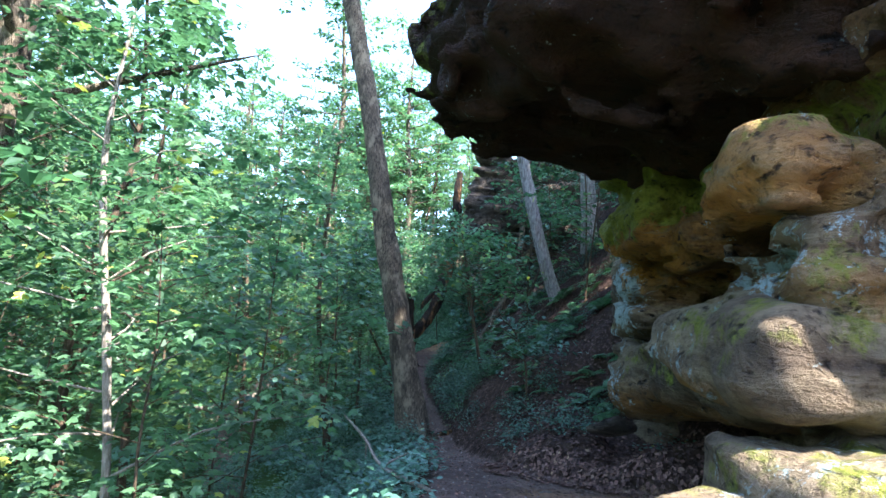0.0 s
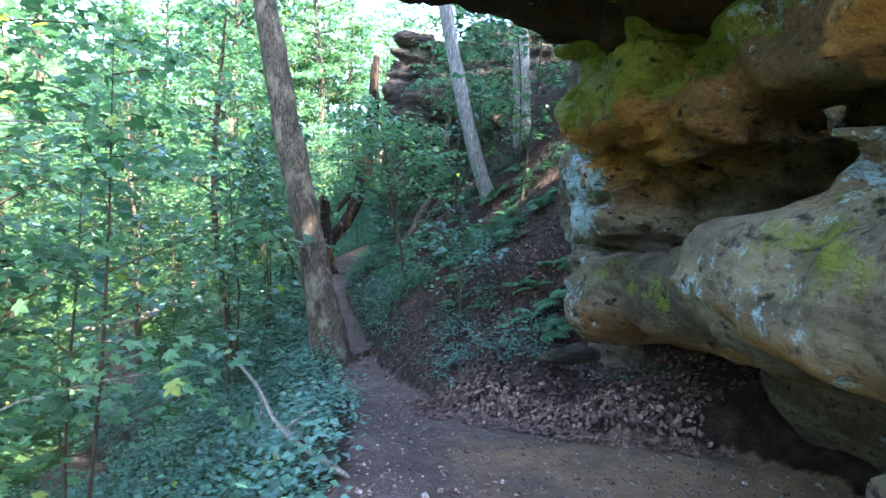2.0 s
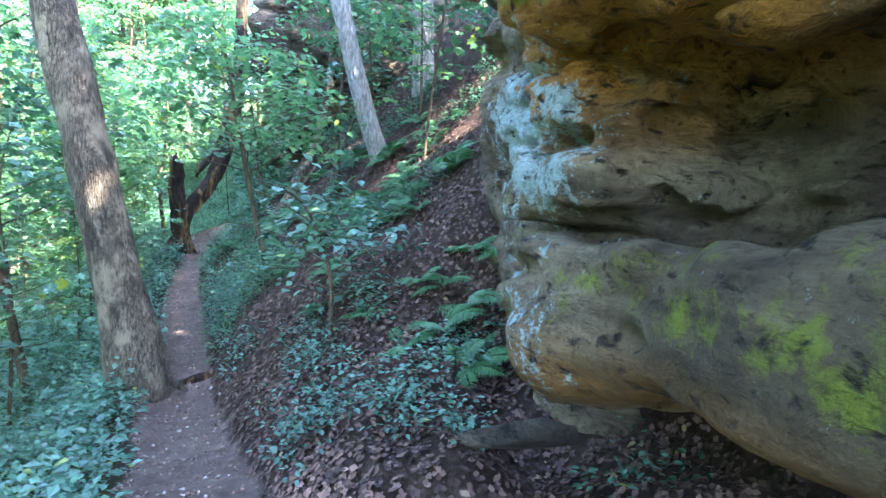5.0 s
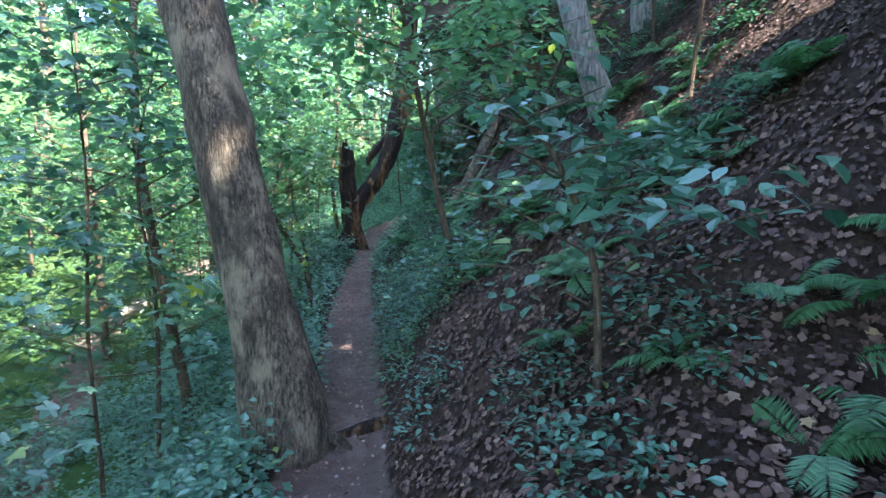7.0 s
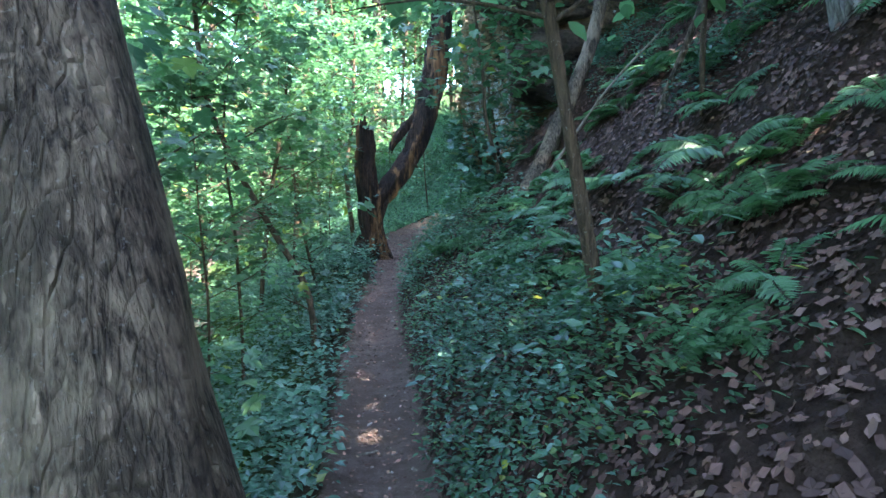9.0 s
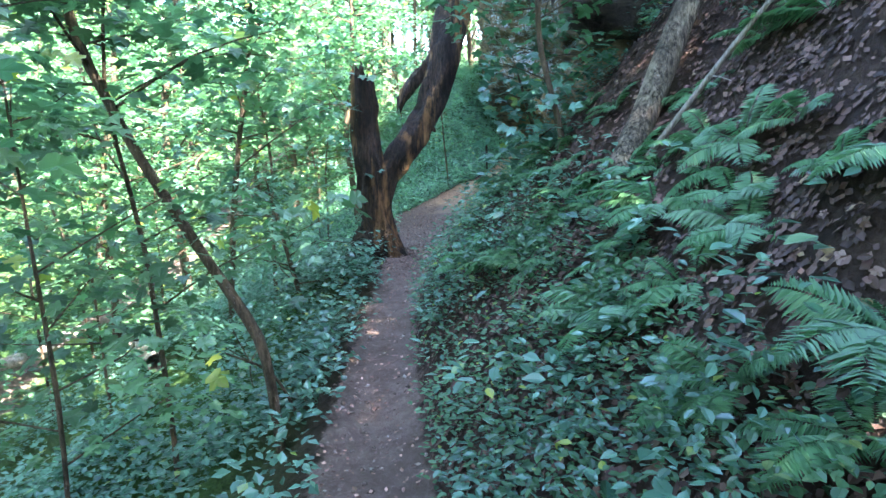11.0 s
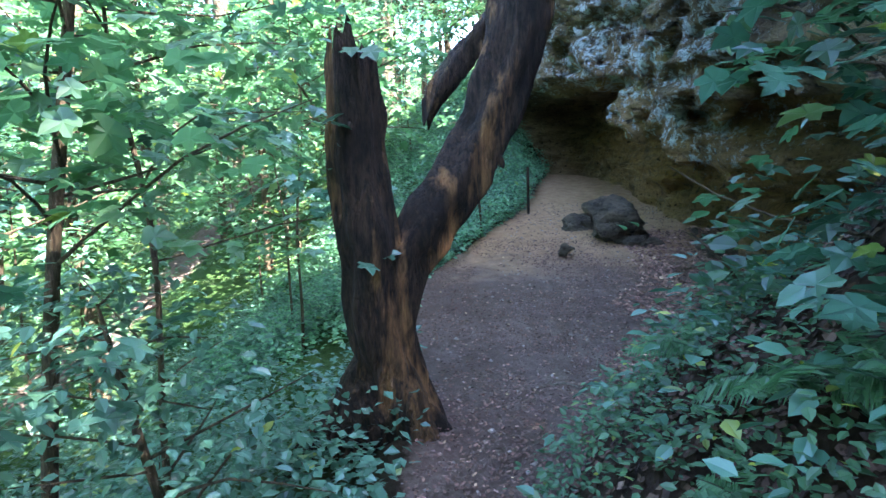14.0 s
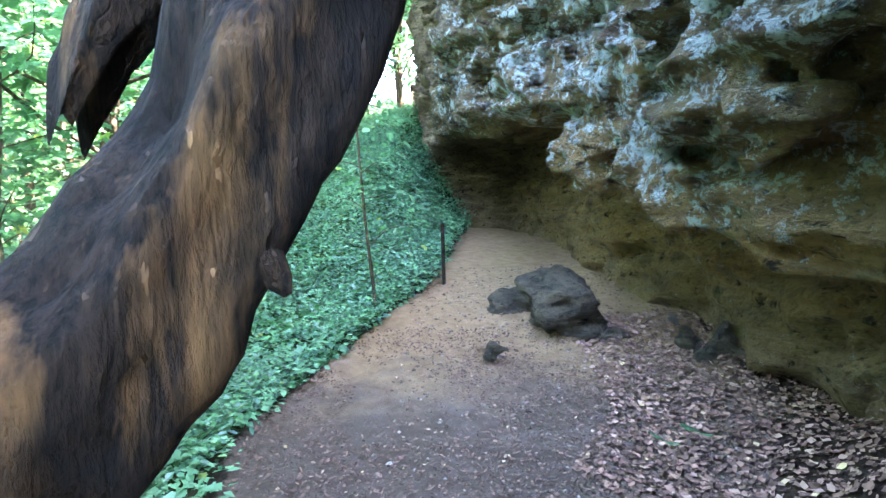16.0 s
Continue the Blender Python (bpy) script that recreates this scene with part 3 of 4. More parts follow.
rock_object("ledge_boulder", dict(
    solids=[((2.1, 2.9, 1.31), (0.92, 0.85, 0.24), 0.2, 0, 2, 4)], holes=[((1.35, 2.6, 1.02), (0.3, 0.5, 0.1), 0.08)],
    lo=(1.0, 1.6, 0.7), hi=(3.4, 4.2, 1.9), step=0.04, rough=0.09, layer=0.03, seed=11),
    dict(moss=[((1.5, 2.6, 1.5), (0.8, 1.2, 0.2), 0.5)], lichen=[((1.4, 3.4, 1.3), (0.5, 0.8, 0.3), 0.3)], rust=[((1.4, 3.2, 1.1), (0.4, 0.5, 0.15), 0.8)]),
    ROCK, outcrop, "smooth pale ledge with a worn flat top")
rock_object("knob", dict(
    solids=[((1.64, 2.72, 2.17), (0.36, 0.42, 0.17), 0.1, 6, 0, 4)], holes=[],
    lo=(0.9, 2.0, 1.6), hi=(2.8, 3.5, 2.8), step=0.035, rough=0.11, layer=0.06, seed=17),
    dict(moss=[((1.6, 2.6, 2.34), (0.5, 0.5, 0.2), 0.6)], rust=[((1.5, 2.6, 2.12), (0.6, 0.6, 0.35), 0.75)]), ROCK, outcrop, "rounded rusty orange block")
for name_label, solids, lo, hi, seed in (
        ("sunlit layered sandstone slab with dull green moss", [((1.5, 1.78, 0.42), (0.8, 0.4, 0.42), 0.08, 6, -4, 3), ((1.75, 1.7, 0.68), (0.85, 0.34, 0.2), 0.06, -4, 3, 2)], (0.3, 1.0, -0.4), (2.9, 2.5, 1.3), 23),
        ("pitted mossy sandstone block behind the slab", [((2.0, 2.3, 0.5), (0.8, 0.36, 0.5), 0.1, 8), ((2.15, 2.25, 0.86), (0.92, 0.34, 0.13), 0.06, 4, 2)], (0.8, 1.6, -0.4), (3.3, 2.95, 1.4), 24)):
    rock_object("boulder", dict(solids=solids, holes=[((solids[0][0][0] - 0.8, solids[0][0][1], 0.52), (0.3, 0.5, 0.035), 0.02)], lo=lo, hi=hi, step=0.032, k=0.04, rough=0.13, layer=0.1, seed=seed),
                dict(moss=[((1.6, 1.9, 0.9), (1.0, 1.0, 0.35), 0.55)], lichen=[((1.6, 1.8, 1.0), (1.0, 0.8, 0.3), 0.3)], rust=[((1.5, 1.9, 0.5), (1.2, 0.8, 0.3), 0.4)]), ROCK,
                label=name_label, category="rock")

shelter = thing("rock_shelter", "tall undercut sandstone cliff crusted with pale grey lichen", "cliff")
CLIFF = dict(moss=[((2.6, 24, 0.6), (1.0, 4, 0.8), 0.3), ((2, 17.5, 3.6), (2, 1.5, 1.2), 0.35)],
             lichen=[((1.6, 23.5, 3.0), (1.4, 3.6, 1.5), 0.52), ((1.2, 28, 4.0), (1, 3, 1.6), 0.42), ((1.3, 20.2, 2.6), (0.8, 1.5, 1.3), 0.5), ((2.0, 21.8, 2.2), (1.2, 1.8, 1.2), 0.5)],
             rust=[((2.6, 26, 1.5), (1.5, 6, 1.5), 0.6), ((2.2, 22, 1.0), (1, 2, 0.6), 0.8)])
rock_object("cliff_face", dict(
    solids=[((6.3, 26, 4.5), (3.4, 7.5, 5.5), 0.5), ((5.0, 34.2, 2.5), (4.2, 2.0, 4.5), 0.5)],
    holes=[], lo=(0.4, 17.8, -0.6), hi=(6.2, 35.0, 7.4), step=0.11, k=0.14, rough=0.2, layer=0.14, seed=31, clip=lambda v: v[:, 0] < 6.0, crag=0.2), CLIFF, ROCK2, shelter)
rock_object("brow", dict(
    solids=[((3.4, 23.6, 4.3), (1.75, 5.5, 2.2), 0.4, 9, 24, 0), ((3.0, 19.7, 3.3), (1.5, 1.8, 1.5), 0.3)],
    holes=[], lo=(0.4, 17.2, 0.0), hi=(5.6, 29.8, 7.4), step=0.065, k=0.12, rough=0.34, layer=0.2, seed=32, clip=lambda v: v[:, 0] < 5.0, crag=0.34), CLIFF, ROCK2, shelter, "bulging brow thick with pale lichen")
rock_object("upper_ledge", dict(
    solids=[((3.0, 18.5, 4.55), (2.4, 1.55, 0.5), 0.12, -6), ((3.3, 18.7, 3.75), (2.2, 1.35, 0.32), 0.1, -6), ((3.5, 18.9, 2.9), (2.1, 1.3, 0.55), 0.12, -6), ((3.2, 18.9, 5.45), (2.5, 1.5, 0.36), 0.1, -4), ((3.5, 19.2, 6.2), (2.5, 1.4, 0.45), 0.12, -8)],
    holes=[], lo=(0.2, 16.4, 2.0), hi=(5.2, 21.0, 7.0), step=0.08, k=0.05, rough=0.22, layer=0.14, seed=33, clip=lambda v: v[:, 0] < 5.0), CLIFF, LEDGE, shelter, "stacked dark rock ledges")
rock_object("buttress", dict(
    solids=[((3.6, 29.6, 5.2), (2.6, 2.6, 2.3), 0.3)],
    holes=[], lo=(0.3, 26.4, 2.2), hi=(5.0, 32.8, 7.4), step=0.085, rough=0.26, layer=0.15, seed=34, clip=lambda v: v[:, 0] < 4.8), CLIFF, ROCK2, shelter)


# ---- trees ----
WALK_Y, WALK_X = [-1, 1, 3, 5, 7, 9, 12, 14, 16, 17.5, 18.6], [0, 0, 0.3, 0.7, 0.35, 0.05, -0.2, -0.45, -0.65, -0.4, 0.1]


def clear_of_walk(p, reach=0.62):
    """True for points that would not brush a walker's face."""
    d = np.abs(p[:, 0] - np.interp(p[:, 1], WALK_Y, WALK_X))
    return (d > reach) | (p[:, 1] > 19.2) | (p[:, 2] > np.interp(p[:, 1], ZY, ZZ) + 2.35)


def sprays(tips, per, size, kind, gen, spread_r=0.38, droop=0.25):
    """Leaves in flat, slightly drooping sprays round the given points."""
    tips = np.asarray(tips, float)
    n = len(tips) * per
    ang, rad = gen.uniform(0, 2 * math.pi, n), np.sqrt(gen.uniform(0, 1, n)) * spread_r
    tilt = np.repeat(gen.normal(0, 0.28, (len(tips), 2)), per, axis=0)
    off = np.stack([np.cos(ang) * rad, np.sin(ang) * rad, gen.normal(0, 0.05, n)], -1)
    off[:, 2] += off[:, 0] * tilt[:, 0] + off[:, 1] * tilt[:, 1] - droop * rad * rad
    at = np.repeat(tips, per, axis=0) + off
    ahead = np.stack([np.cos(ang + gen.normal(0, 0.7, n)), np.sin(ang + gen.normal(0, 0.7, n)), gen.normal(-0.25, 0.3, n)], -1)
    up = np.stack([gen.normal(0, 0.35, n), gen.normal(0, 0.35, n), np.ones(n)], -1)
    return leaves(at, ahead, up, size * gen.uniform(0.6, 1.25, n), kind)


def limb(a, b, r0, r1, gen, bend=0.12, n=5, sides=5):
    a, b = np.asarray(a, float), np.asarray(b, float)
    d = np.linalg.norm(b - a)
    mid = (a + b) / 2 + gen.normal(0, bend * d * 0.5, 3) + np.array([0, 0, bend * d * 0.4])
    return tube(curve([a, mid, b], n), [r0, (r0 + r1) / 2, r1], sides)


def tree(name, label, line, radii, bark, leaf, seed, crown=None, rough=0.12, sides=14, rings=30, category="tree", extra=(), group=""):
    """A tree: trunk with limbs, and a crown of leafy sprays. line: points of the trunk, the first at its base."""
    gen = np.random.default_rng(seed)
    line = np.asarray(line, float)
    base = line[0].copy()
    root = thing(name, label, category, tuple(base), group)
    pts = curve(line - base, rings)
    pieces = [tube(pts, radii, sides, rough, seed)]
    tips = []
    if crown:
        h0, h1, reach, count, per, size, kind = crown
        for i in range(count):
            u = h0 + (h1 - h0) * (i + gen.uniform(0, 1)) / count
            k = u * (rings - 1)
            a = pts[int(k)] + (pts[min(int(k) + 1, rings - 1)] - pts[int(k)]) * (k % 1)
            ang = i * 2.4 + gen.uniform(-0.5, 0.5)
            ln = reach * (1.1 - 0.75 * max(0, (u - h0) / max(h1 - h0, 1e-3)) ** 1.5) * gen.uniform(0.6, 1.15)
            b = a + np.array([math.cos(ang) * ln, math.sin(ang) * ln, ln * gen.uniform(0.05, 0.5)])
            r0 = np.interp(u, np.linspace(0, 1, len(radii)), radii) * 0.45
            v, q = limb(a, b, max(r0 * 0.8, 0.007), max(r0 * 0.2, 0.003), gen)
            part("branch", fill(name + "_branch", v, q, bark), root)
            ring = v.reshape(-1, 5, 3).mean(1)
            steps = max(3, int(ln / 0.42))
            for s in range(steps):
                w = 0.3 + 0.7 * (s + 1) / steps
                p = ring[min(int(w * 4), 4)]
                tips.append(p + gen.normal(0, 0.16, 3) * (1, 1, 0.5) * max(1, ln * 0.45))
    el, er, ez = edges(base[1] + np.array([t[1] for t in tips])) if tips else (0, 0, 0)
    tips = tips if group else [t for t, l, r, z in zip(tips, *(np.atleast_1d(e) for e in (el, er, ez)))
            if not (l - 0.35 < t[0] + base[0] < r + 0.35 and t[2] + base[2] < z + 1.95 and -1 < t[1] + base[1] < 18.5)]
    v, q = join(pieces + [(np.asarray(a), b) for a, b in extra])
    part("trunk", fill(name + "_trunk", v, q, bark), root)
    if tips:
        v, f = sprays(tips, per, size, kind, gen)
        if not group:
            k, c = f.reshape(-1, len(LEAF[kind][1]), 3), len(LEAF[kind][0])
            f = k[clear_of_walk(v.reshape(-1, c, 3).mean(1) + base)].reshape(-1, 3)
        part("crown", fill(name + "_crown", v, f, leaf, False), root)
    return root


def gz(x, y):
    return float(ground_z(x, y)[0])


lean = [(-0.40, 10.12, -0.75), (-0.44, 10.13, -0.45), (-0.82, 10.28, 1.33), (-1.08, 10.4, 2.43), (-1.75, 10.7, 5.5), (-2.7, 11.0, 9.5), (-3.2, 11.3, 14.0)]
root_v = tube(curve([(0.0, 0.0, 0.42), (0.24, -0.05, 0.27), (0.42, -0.1, 0.17)], 8), [0.1, 0.055, 0.025], 8, 0.1, 5)
tree("leaning_tree", "tall leaning grey-brown tree with a bare root across the trail", lean, [0.30, 0.235, 0.21, 0.2, 0.18, 0.175, 0.17, 0.16, 0.15, 0.14, 0.12, 0.10], BARK, GREEN, 41,
     (0.6, 1.0, 3.2, 16, 26, 0.14, "diamond"), sides=26, rings=70, extra=[root_v])
tree("pale_tree", "slim pale-barked leaning tree on the steep slope", [(2.36, 12.25, 1.6), (2.3, 12.2, 2.0), (1.92, 12.15, 3.05), (1.2, 12.0, 6.0), (0.6, 12, 10.0)], [0.15, 0.125, 0.12, 0.1, 0.07], BARK_PALE, GREEN, 42,
     (0.6, 1.0, 2.2, 9, 26, 0.13, "diamond"))
tree("slope_tree", "straight greenish-grey tree standing high on the slope", [(3.4, 14.0, 3.2), (3.36, 14.0, 3.9), (3.2, 14.0, 7.0), (3.1, 14, 11.0)], [0.2, 0.17, 0.14, 0.1], BARK_PALE, GREEN, 43,
     (0.5, 1.0, 2.4, 10, 26, 0.13, "diamond"))
tree("sapling", "thin curved sapling with sparse maple leaves on the valley slope", [(-2.45, 13.4, -1.9), (-2.5, 13.4, -1.4), (-2.87, 13.38, 1.0), (-2.95, 13.4, 2.6), (-2.8, 13.5, 5.5)], [0.075, 0.06, 0.05, 0.03], BARK_THIN, BRIGHT, 44,
     (0.35, 1.0, 1.5, 16, 22, 0.12, "maple"), sides=10)
tree("sapling", "wavy thin sapling at the trail's outer edge", [(-1.22, 14.95, -0.8), (-1.27, 14.95, -0.2), (-1.36, 14.96, 0.08), (-1.67, 14.98, 0.6), (-2.07, 15.0, 1.33), (-2.35, 15.05, 2.1), (-2.5, 15.2, 3.6)], [0.036, 0.033, 0.032, 0.03, 0.018], BARK_THIN, BRIGHT, 45,
     (0.5, 1.0, 0.95, 16, 24, 0.10, "maple"), sides=9)
tree("sapling", "slender green-barked sapling rooted in the leaf litter", [(0.85, 11.55, -0.1), (0.83, 11.54, 0.2), (0.7, 11.45, 0.75), (0.5, 11.4, 1.7), (0.2, 11.5, 3.3)], [0.036, 0.03, 0.026, 0.012], BARK_THIN, BRIGHT, 46,
     (0.5, 1.0, 1.5, 26, 26, 0.10, "oval"), sides=9)
tree("sapling", "thin bent sapling growing from the bank", [(1.24, 8.6, 0.1), (1.24, 8.6, 0.45), (1.2, 8.6, 0.9), (1.0, 8.6, 1.35), (0.75, 8.7, 1.5)], [0.022, 0.018, 0.014, 0.006], BARK_THIN, TEAL, 47,
     (0.3, 1.0, 0.75, 16, 14, 0.085, "oval"), sides=7)
tree("sapling", "slim pale sapling on the valley slope with arching twigs", [(-3.0, 5.5, -1.9), (-3.02, 5.5, -0.4), (-3.19, 5.5, 1.0), (-3.45, 5.5, 2.8), (-3.4, 5.6, 4.4)], [0.05, 0.042, 0.034, 0.015], BIRCHY, GREEN, 48,
     (0.25, 1.0, 1.9, 22, 22, 0.11, "maple"), sides=9)
tree("tree", "dark-barked tree rising from the valley side", [(-5.2, 6.0, -2.4), (-5.1, 6.0, 0), (-4.93, 6.0, 4.0), (-4.6, 6.1, 9.0)], [0.22, 0.18, 0.16, 0.1], BARK, GREEN, 49,
     (0.5, 1.0, 3.0, 14, 26, 0.13, "diamond"))
tree("sapling", "grey thin trunk beside the cliff's foot", [(0.88, 16.4, 0.5), (0.8, 16.35, 1.2), (0.62, 16.3, 1.9), (0.58, 16.3, 2.4), (0.4, 16.3, 3.6)], [0.03, 0.026, 0.023, 0.018, 0.012], BARK_THIN, GREEN, 50,
     (0.5, 1.0, 1.2, 12, 20, 0.11, "maple"), sides=9)


tree("sapling", "young maple leaning over the trail by the cliff", [(1.05, 17.3, 0.2), (1.0, 17.3, 0.9), (0.85, 17.3, 1.7), (0.7, 17.3, 2.6)], [0.03, 0.025, 0.02, 0.01], BARK_THIN, GREEN, 51,
     (0.3, 1.0, 0.8, 14, 12, 0.09, "maple"), sides=8)
tree("sapling", "straight thin sapling on the grassy bank", [(-0.3, 24.2, 0.0), (-0.28, 24.2, 0.5), (-0.36, 24.2, 1.5), (-0.42, 24.2, 2.6)], [0.022, 0.02, 0.016, 0.008], BARK_THIN, BRIGHT, 53,
     (0.45, 1.0, 0.6, 7, 9, 0.09, "oval"), sides=7)
tree("sapling", "broad-leaved maple shoot hanging over the leaf drift", [(0.75, 16.75, 0.5), (0.72, 16.75, 0.9), (0.6, 16.8, 1.4), (0.45, 16.9, 1.95)], [0.022, 0.018, 0.014, 0.006], BARK_THIN, TEAL, 54,
     (0.15, 1.0, 0.62, 14, 8, 0.105, "maple"), sides=8)
tree("sapling", "low maple shoot at the cliff's foot", [(0.95, 18.4, 0.15), (0.93, 18.4, 0.5), (0.8, 18.42, 0.8), (0.62, 18.5, 1.0)], [0.016, 0.013, 0.01, 0.005], BARK_THIN, GREEN, 55,
     (0.3, 1.0, 0.42, 9, 8, 0.13, "oval"), sides=7)
tree("sapling", "leafy young maple with bright leaves beside the dead tree", [(-2.75, 18.0, gz(-2.75, 18.0) - 0.1), (-2.7, 18.0, -0.3), (-2.55, 18.05, 1.0), (-2.35, 18.1, 2.2), (-2.2, 18.2, 3.6)], [0.04, 0.034, 0.026, 0.012], BARK_THIN, BRIGHT, 56,
     (0.42, 1.0, 1.35, 26, 20, 0.10, "maple"), sides=8)
tree("sapling", "dark-stemmed bush with small bluish leaves on the slope", [(-1.75, 17.6, gz(-1.75, 17.6) - 0.1), (-1.8, 17.6, -0.35), (-1.95, 17.6, 0.3), (-2.1, 17.65, 0.9)], [0.035, 0.028, 0.02, 0.008], BARK_THIN, TEAL, 57,
     (0.25, 1.0, 0.75, 20, 22, 0.06, "ovate"), sides=8)
tree("sapling", "slim curved tree standing in the green hollow", [(-1.9, 22.0, gz(-1.9, 22.0) - 0.1), (-1.92, 22.0, 0.2), (-2.05, 22.1, 1.5), (-1.9, 22.1, 2.6), (-1.85, 22.2, 4.6)], [0.06, 0.05, 0.042, 0.02], BARK_THIN, BRIGHT, 58,
     (0.4, 1.0, 1.5, 20, 26, 0.10, "maple"), sides=9)
tree("mottled_tree", "lichen-mottled leaning trunk among the ferns", [(0.78, 15.0, 0.3), (0.86, 15.05, 0.76), (1.36, 15.6, 1.68), (1.9, 15.9, 3.2), (2.1, 16.0, 6.0)], [0.1, 0.085, 0.08, 0.07, 0.05], BARK, GREEN, 52,
     (0.6, 1.0, 1.6, 9, 24, 0.12, "diamond"), sides=12)


def dead_tree():
    """The broken stump with its heavy slanting arm over the trail."""
    at = np.array([-1.12, 18.7, -0.25])
    root = thing("forked_dead_tree", "weathered dead tree, one stem snapped, one leaning over the trail", "tree", tuple(at))
    stem = curve(np.array([(-0.98, 18.72, -0.3), (-1.02, 18.7, 0.1), (-1.1, 18.7, 0.6), (-1.15, 18.7, 1.25), (-1.18, 18.7, 1.86), (-1.18, 18.7, 2.02)]) - at, 60)
    v, q = tube(stem, [0.27, 0.2, 0.17, 0.152, 0.146, 0.138, 0.12], 54, 0.26, 61, ridges=7, cap=False)
    ring = v.reshape(60, 54, 3)
    ang = np.linspace(0, 2 * math.pi, 54, endpoint=False)
    jag = 0.12 * np.sin(ang + 0.4) + 0.05 * np.sin(ang * 5) + 0.05 * np.sin(ang * 11 + 2)
    for k in range(44, 60):
        ring[k, :, 2] += jag * ((k - 44) / 15.0) ** 1.5
    part("broken_stem", fill("broken_stem", v, q, DEADWOOD), root, "splintered upright stem")
    core = tube(stem[:52], [0.14, 0.11, 0.095, 0.08], 16, 0.1, 3)
    part("heartwood", fill("heartwood", *core, DEADWOOD), root)
    arm = curve(np.array([(-1.08, 18.72, 0.45), (-0.97, 18.76, 0.8), (-0.76, 18.86, 1.12), (-0.53, 19.0, 1.44), (-0.3, 19.12, 1.96), (-0.13, 19.25, 2.6), (0.0, 19.4, 3.4), (0.12, 19.5, 4.6), (0.2, 19.6, 6.5)]) - at, 110)
    v, q = tube(arm, [0.17, 0.165, 0.165, 0.17, 0.19, 0.2, 0.18, 0.165, 0.15, 0.13, 0.1], 48, 0.24, 62, ridges=5)
    part("arm", fill("arm", v, q, DEADWOOD), root, "thick slanting arm with worn orange-brown streaks")
    knot = curve(np.array([(-0.22, 19.25, 2.42), (-0.46, 19.25, 2.2), (-0.66, 19.25, 1.96), (-0.8, 19.25, 1.74)]) - at, 30)
    v, q = tube(knot, [0.11, 0.095, 0.085, 0.075, 0.05], 30, 0.45, 63, ridges=4, cap=False)
    ring, ang = v.reshape(30, 30, 3), np.linspace(0, 2 * math.pi, 30, endpoint=False)
    for k in range(18, 30):
        ring[k, :, 2] += (0.07 * np.sin(ang * 2 + 1) + 0.04 * np.sin(ang * 5)) * ((k - 18) / 11.0) ** 1.4
    part("broken_limb", fill("broken_limb", v, q, DEADWOOD), root, "splintered dark hanging limb")
    nub = tube(curve(np.array([(-0.41, 18.98, 1.47), (-0.36, 18.95, 1.42), (-0.335, 18.94, 1.38)]) - at, 6), [0.045, 0.03, 0.012], 9, 0.3, 64)
    part("branch_stub", fill("branch_stub", *nub, DEADWOOD), root)
    for k, end in enumerate([(-1.9, 18.45, -0.62), (-0.78, 18.5, -0.2), (-1.5, 18.2, -0.5), (-1.75, 18.75, -0.5)]):
        r = tube(curve(np.array([(-1.1, 18.7, 0.15), (np.array(end) * 0.5 + np.array((-1.1, 18.7, 0.1)) * 0.5), end]) - at, 8), [0.19, 0.13, 0.06], 14, 0.4, 65 + k, ridges=3)
        part("root", fill("root", *r, DEADWOOD), root)


dead_tree()


# ---- woods around: a few kinds of tree, repeated at their own places ----
def wood_tree(kind, seed, leaf):
    gen = np.random.default_rng(seed)
    h = {"tall": 15, "mid": 8, "small": 3.6}[kind]
    r = {"tall": 0.17, "mid": 0.06, "small": 0.016}[kind]
    line = [(0, 0, -0.5)] + [(gen.normal(0, 0.035) * h * u, gen.normal(0, 0.035) * h * u, h * u) for u in (0.02, 0.3, 0.6, 1.0)]
    spec = {"tall": (0.3, 1.0, 3.6, 26, 25, 0.22, "diamond"), "mid": (0.15, 1.0, 2.4, 23, 30, 0.15, "diamond"), "small": (0.2, 1.0, 1.2, 13, 22, 0.09, "maple")}[kind]
    name = {"tall": "forest_tree", "mid": "understory_tree", "small": "understory_sapling"}[kind]
    label = {"tall": "tall leafy forest tree, of the valley side or added for shade", "mid": "slender understory tree with layered green leaves", "small": "thin leafy sapling on the slope"}[kind]
    return tree(name, label, line, [r * 1.3, r, r * 0.8, r * 0.5, r * 0.15], BARK if kind == "tall" else BARK_THIN, leaf, seed, spec, sides=8, rings=14,
                group={"tall": "forest trees", "mid": "understory trees", "small": "saplings"}[kind])


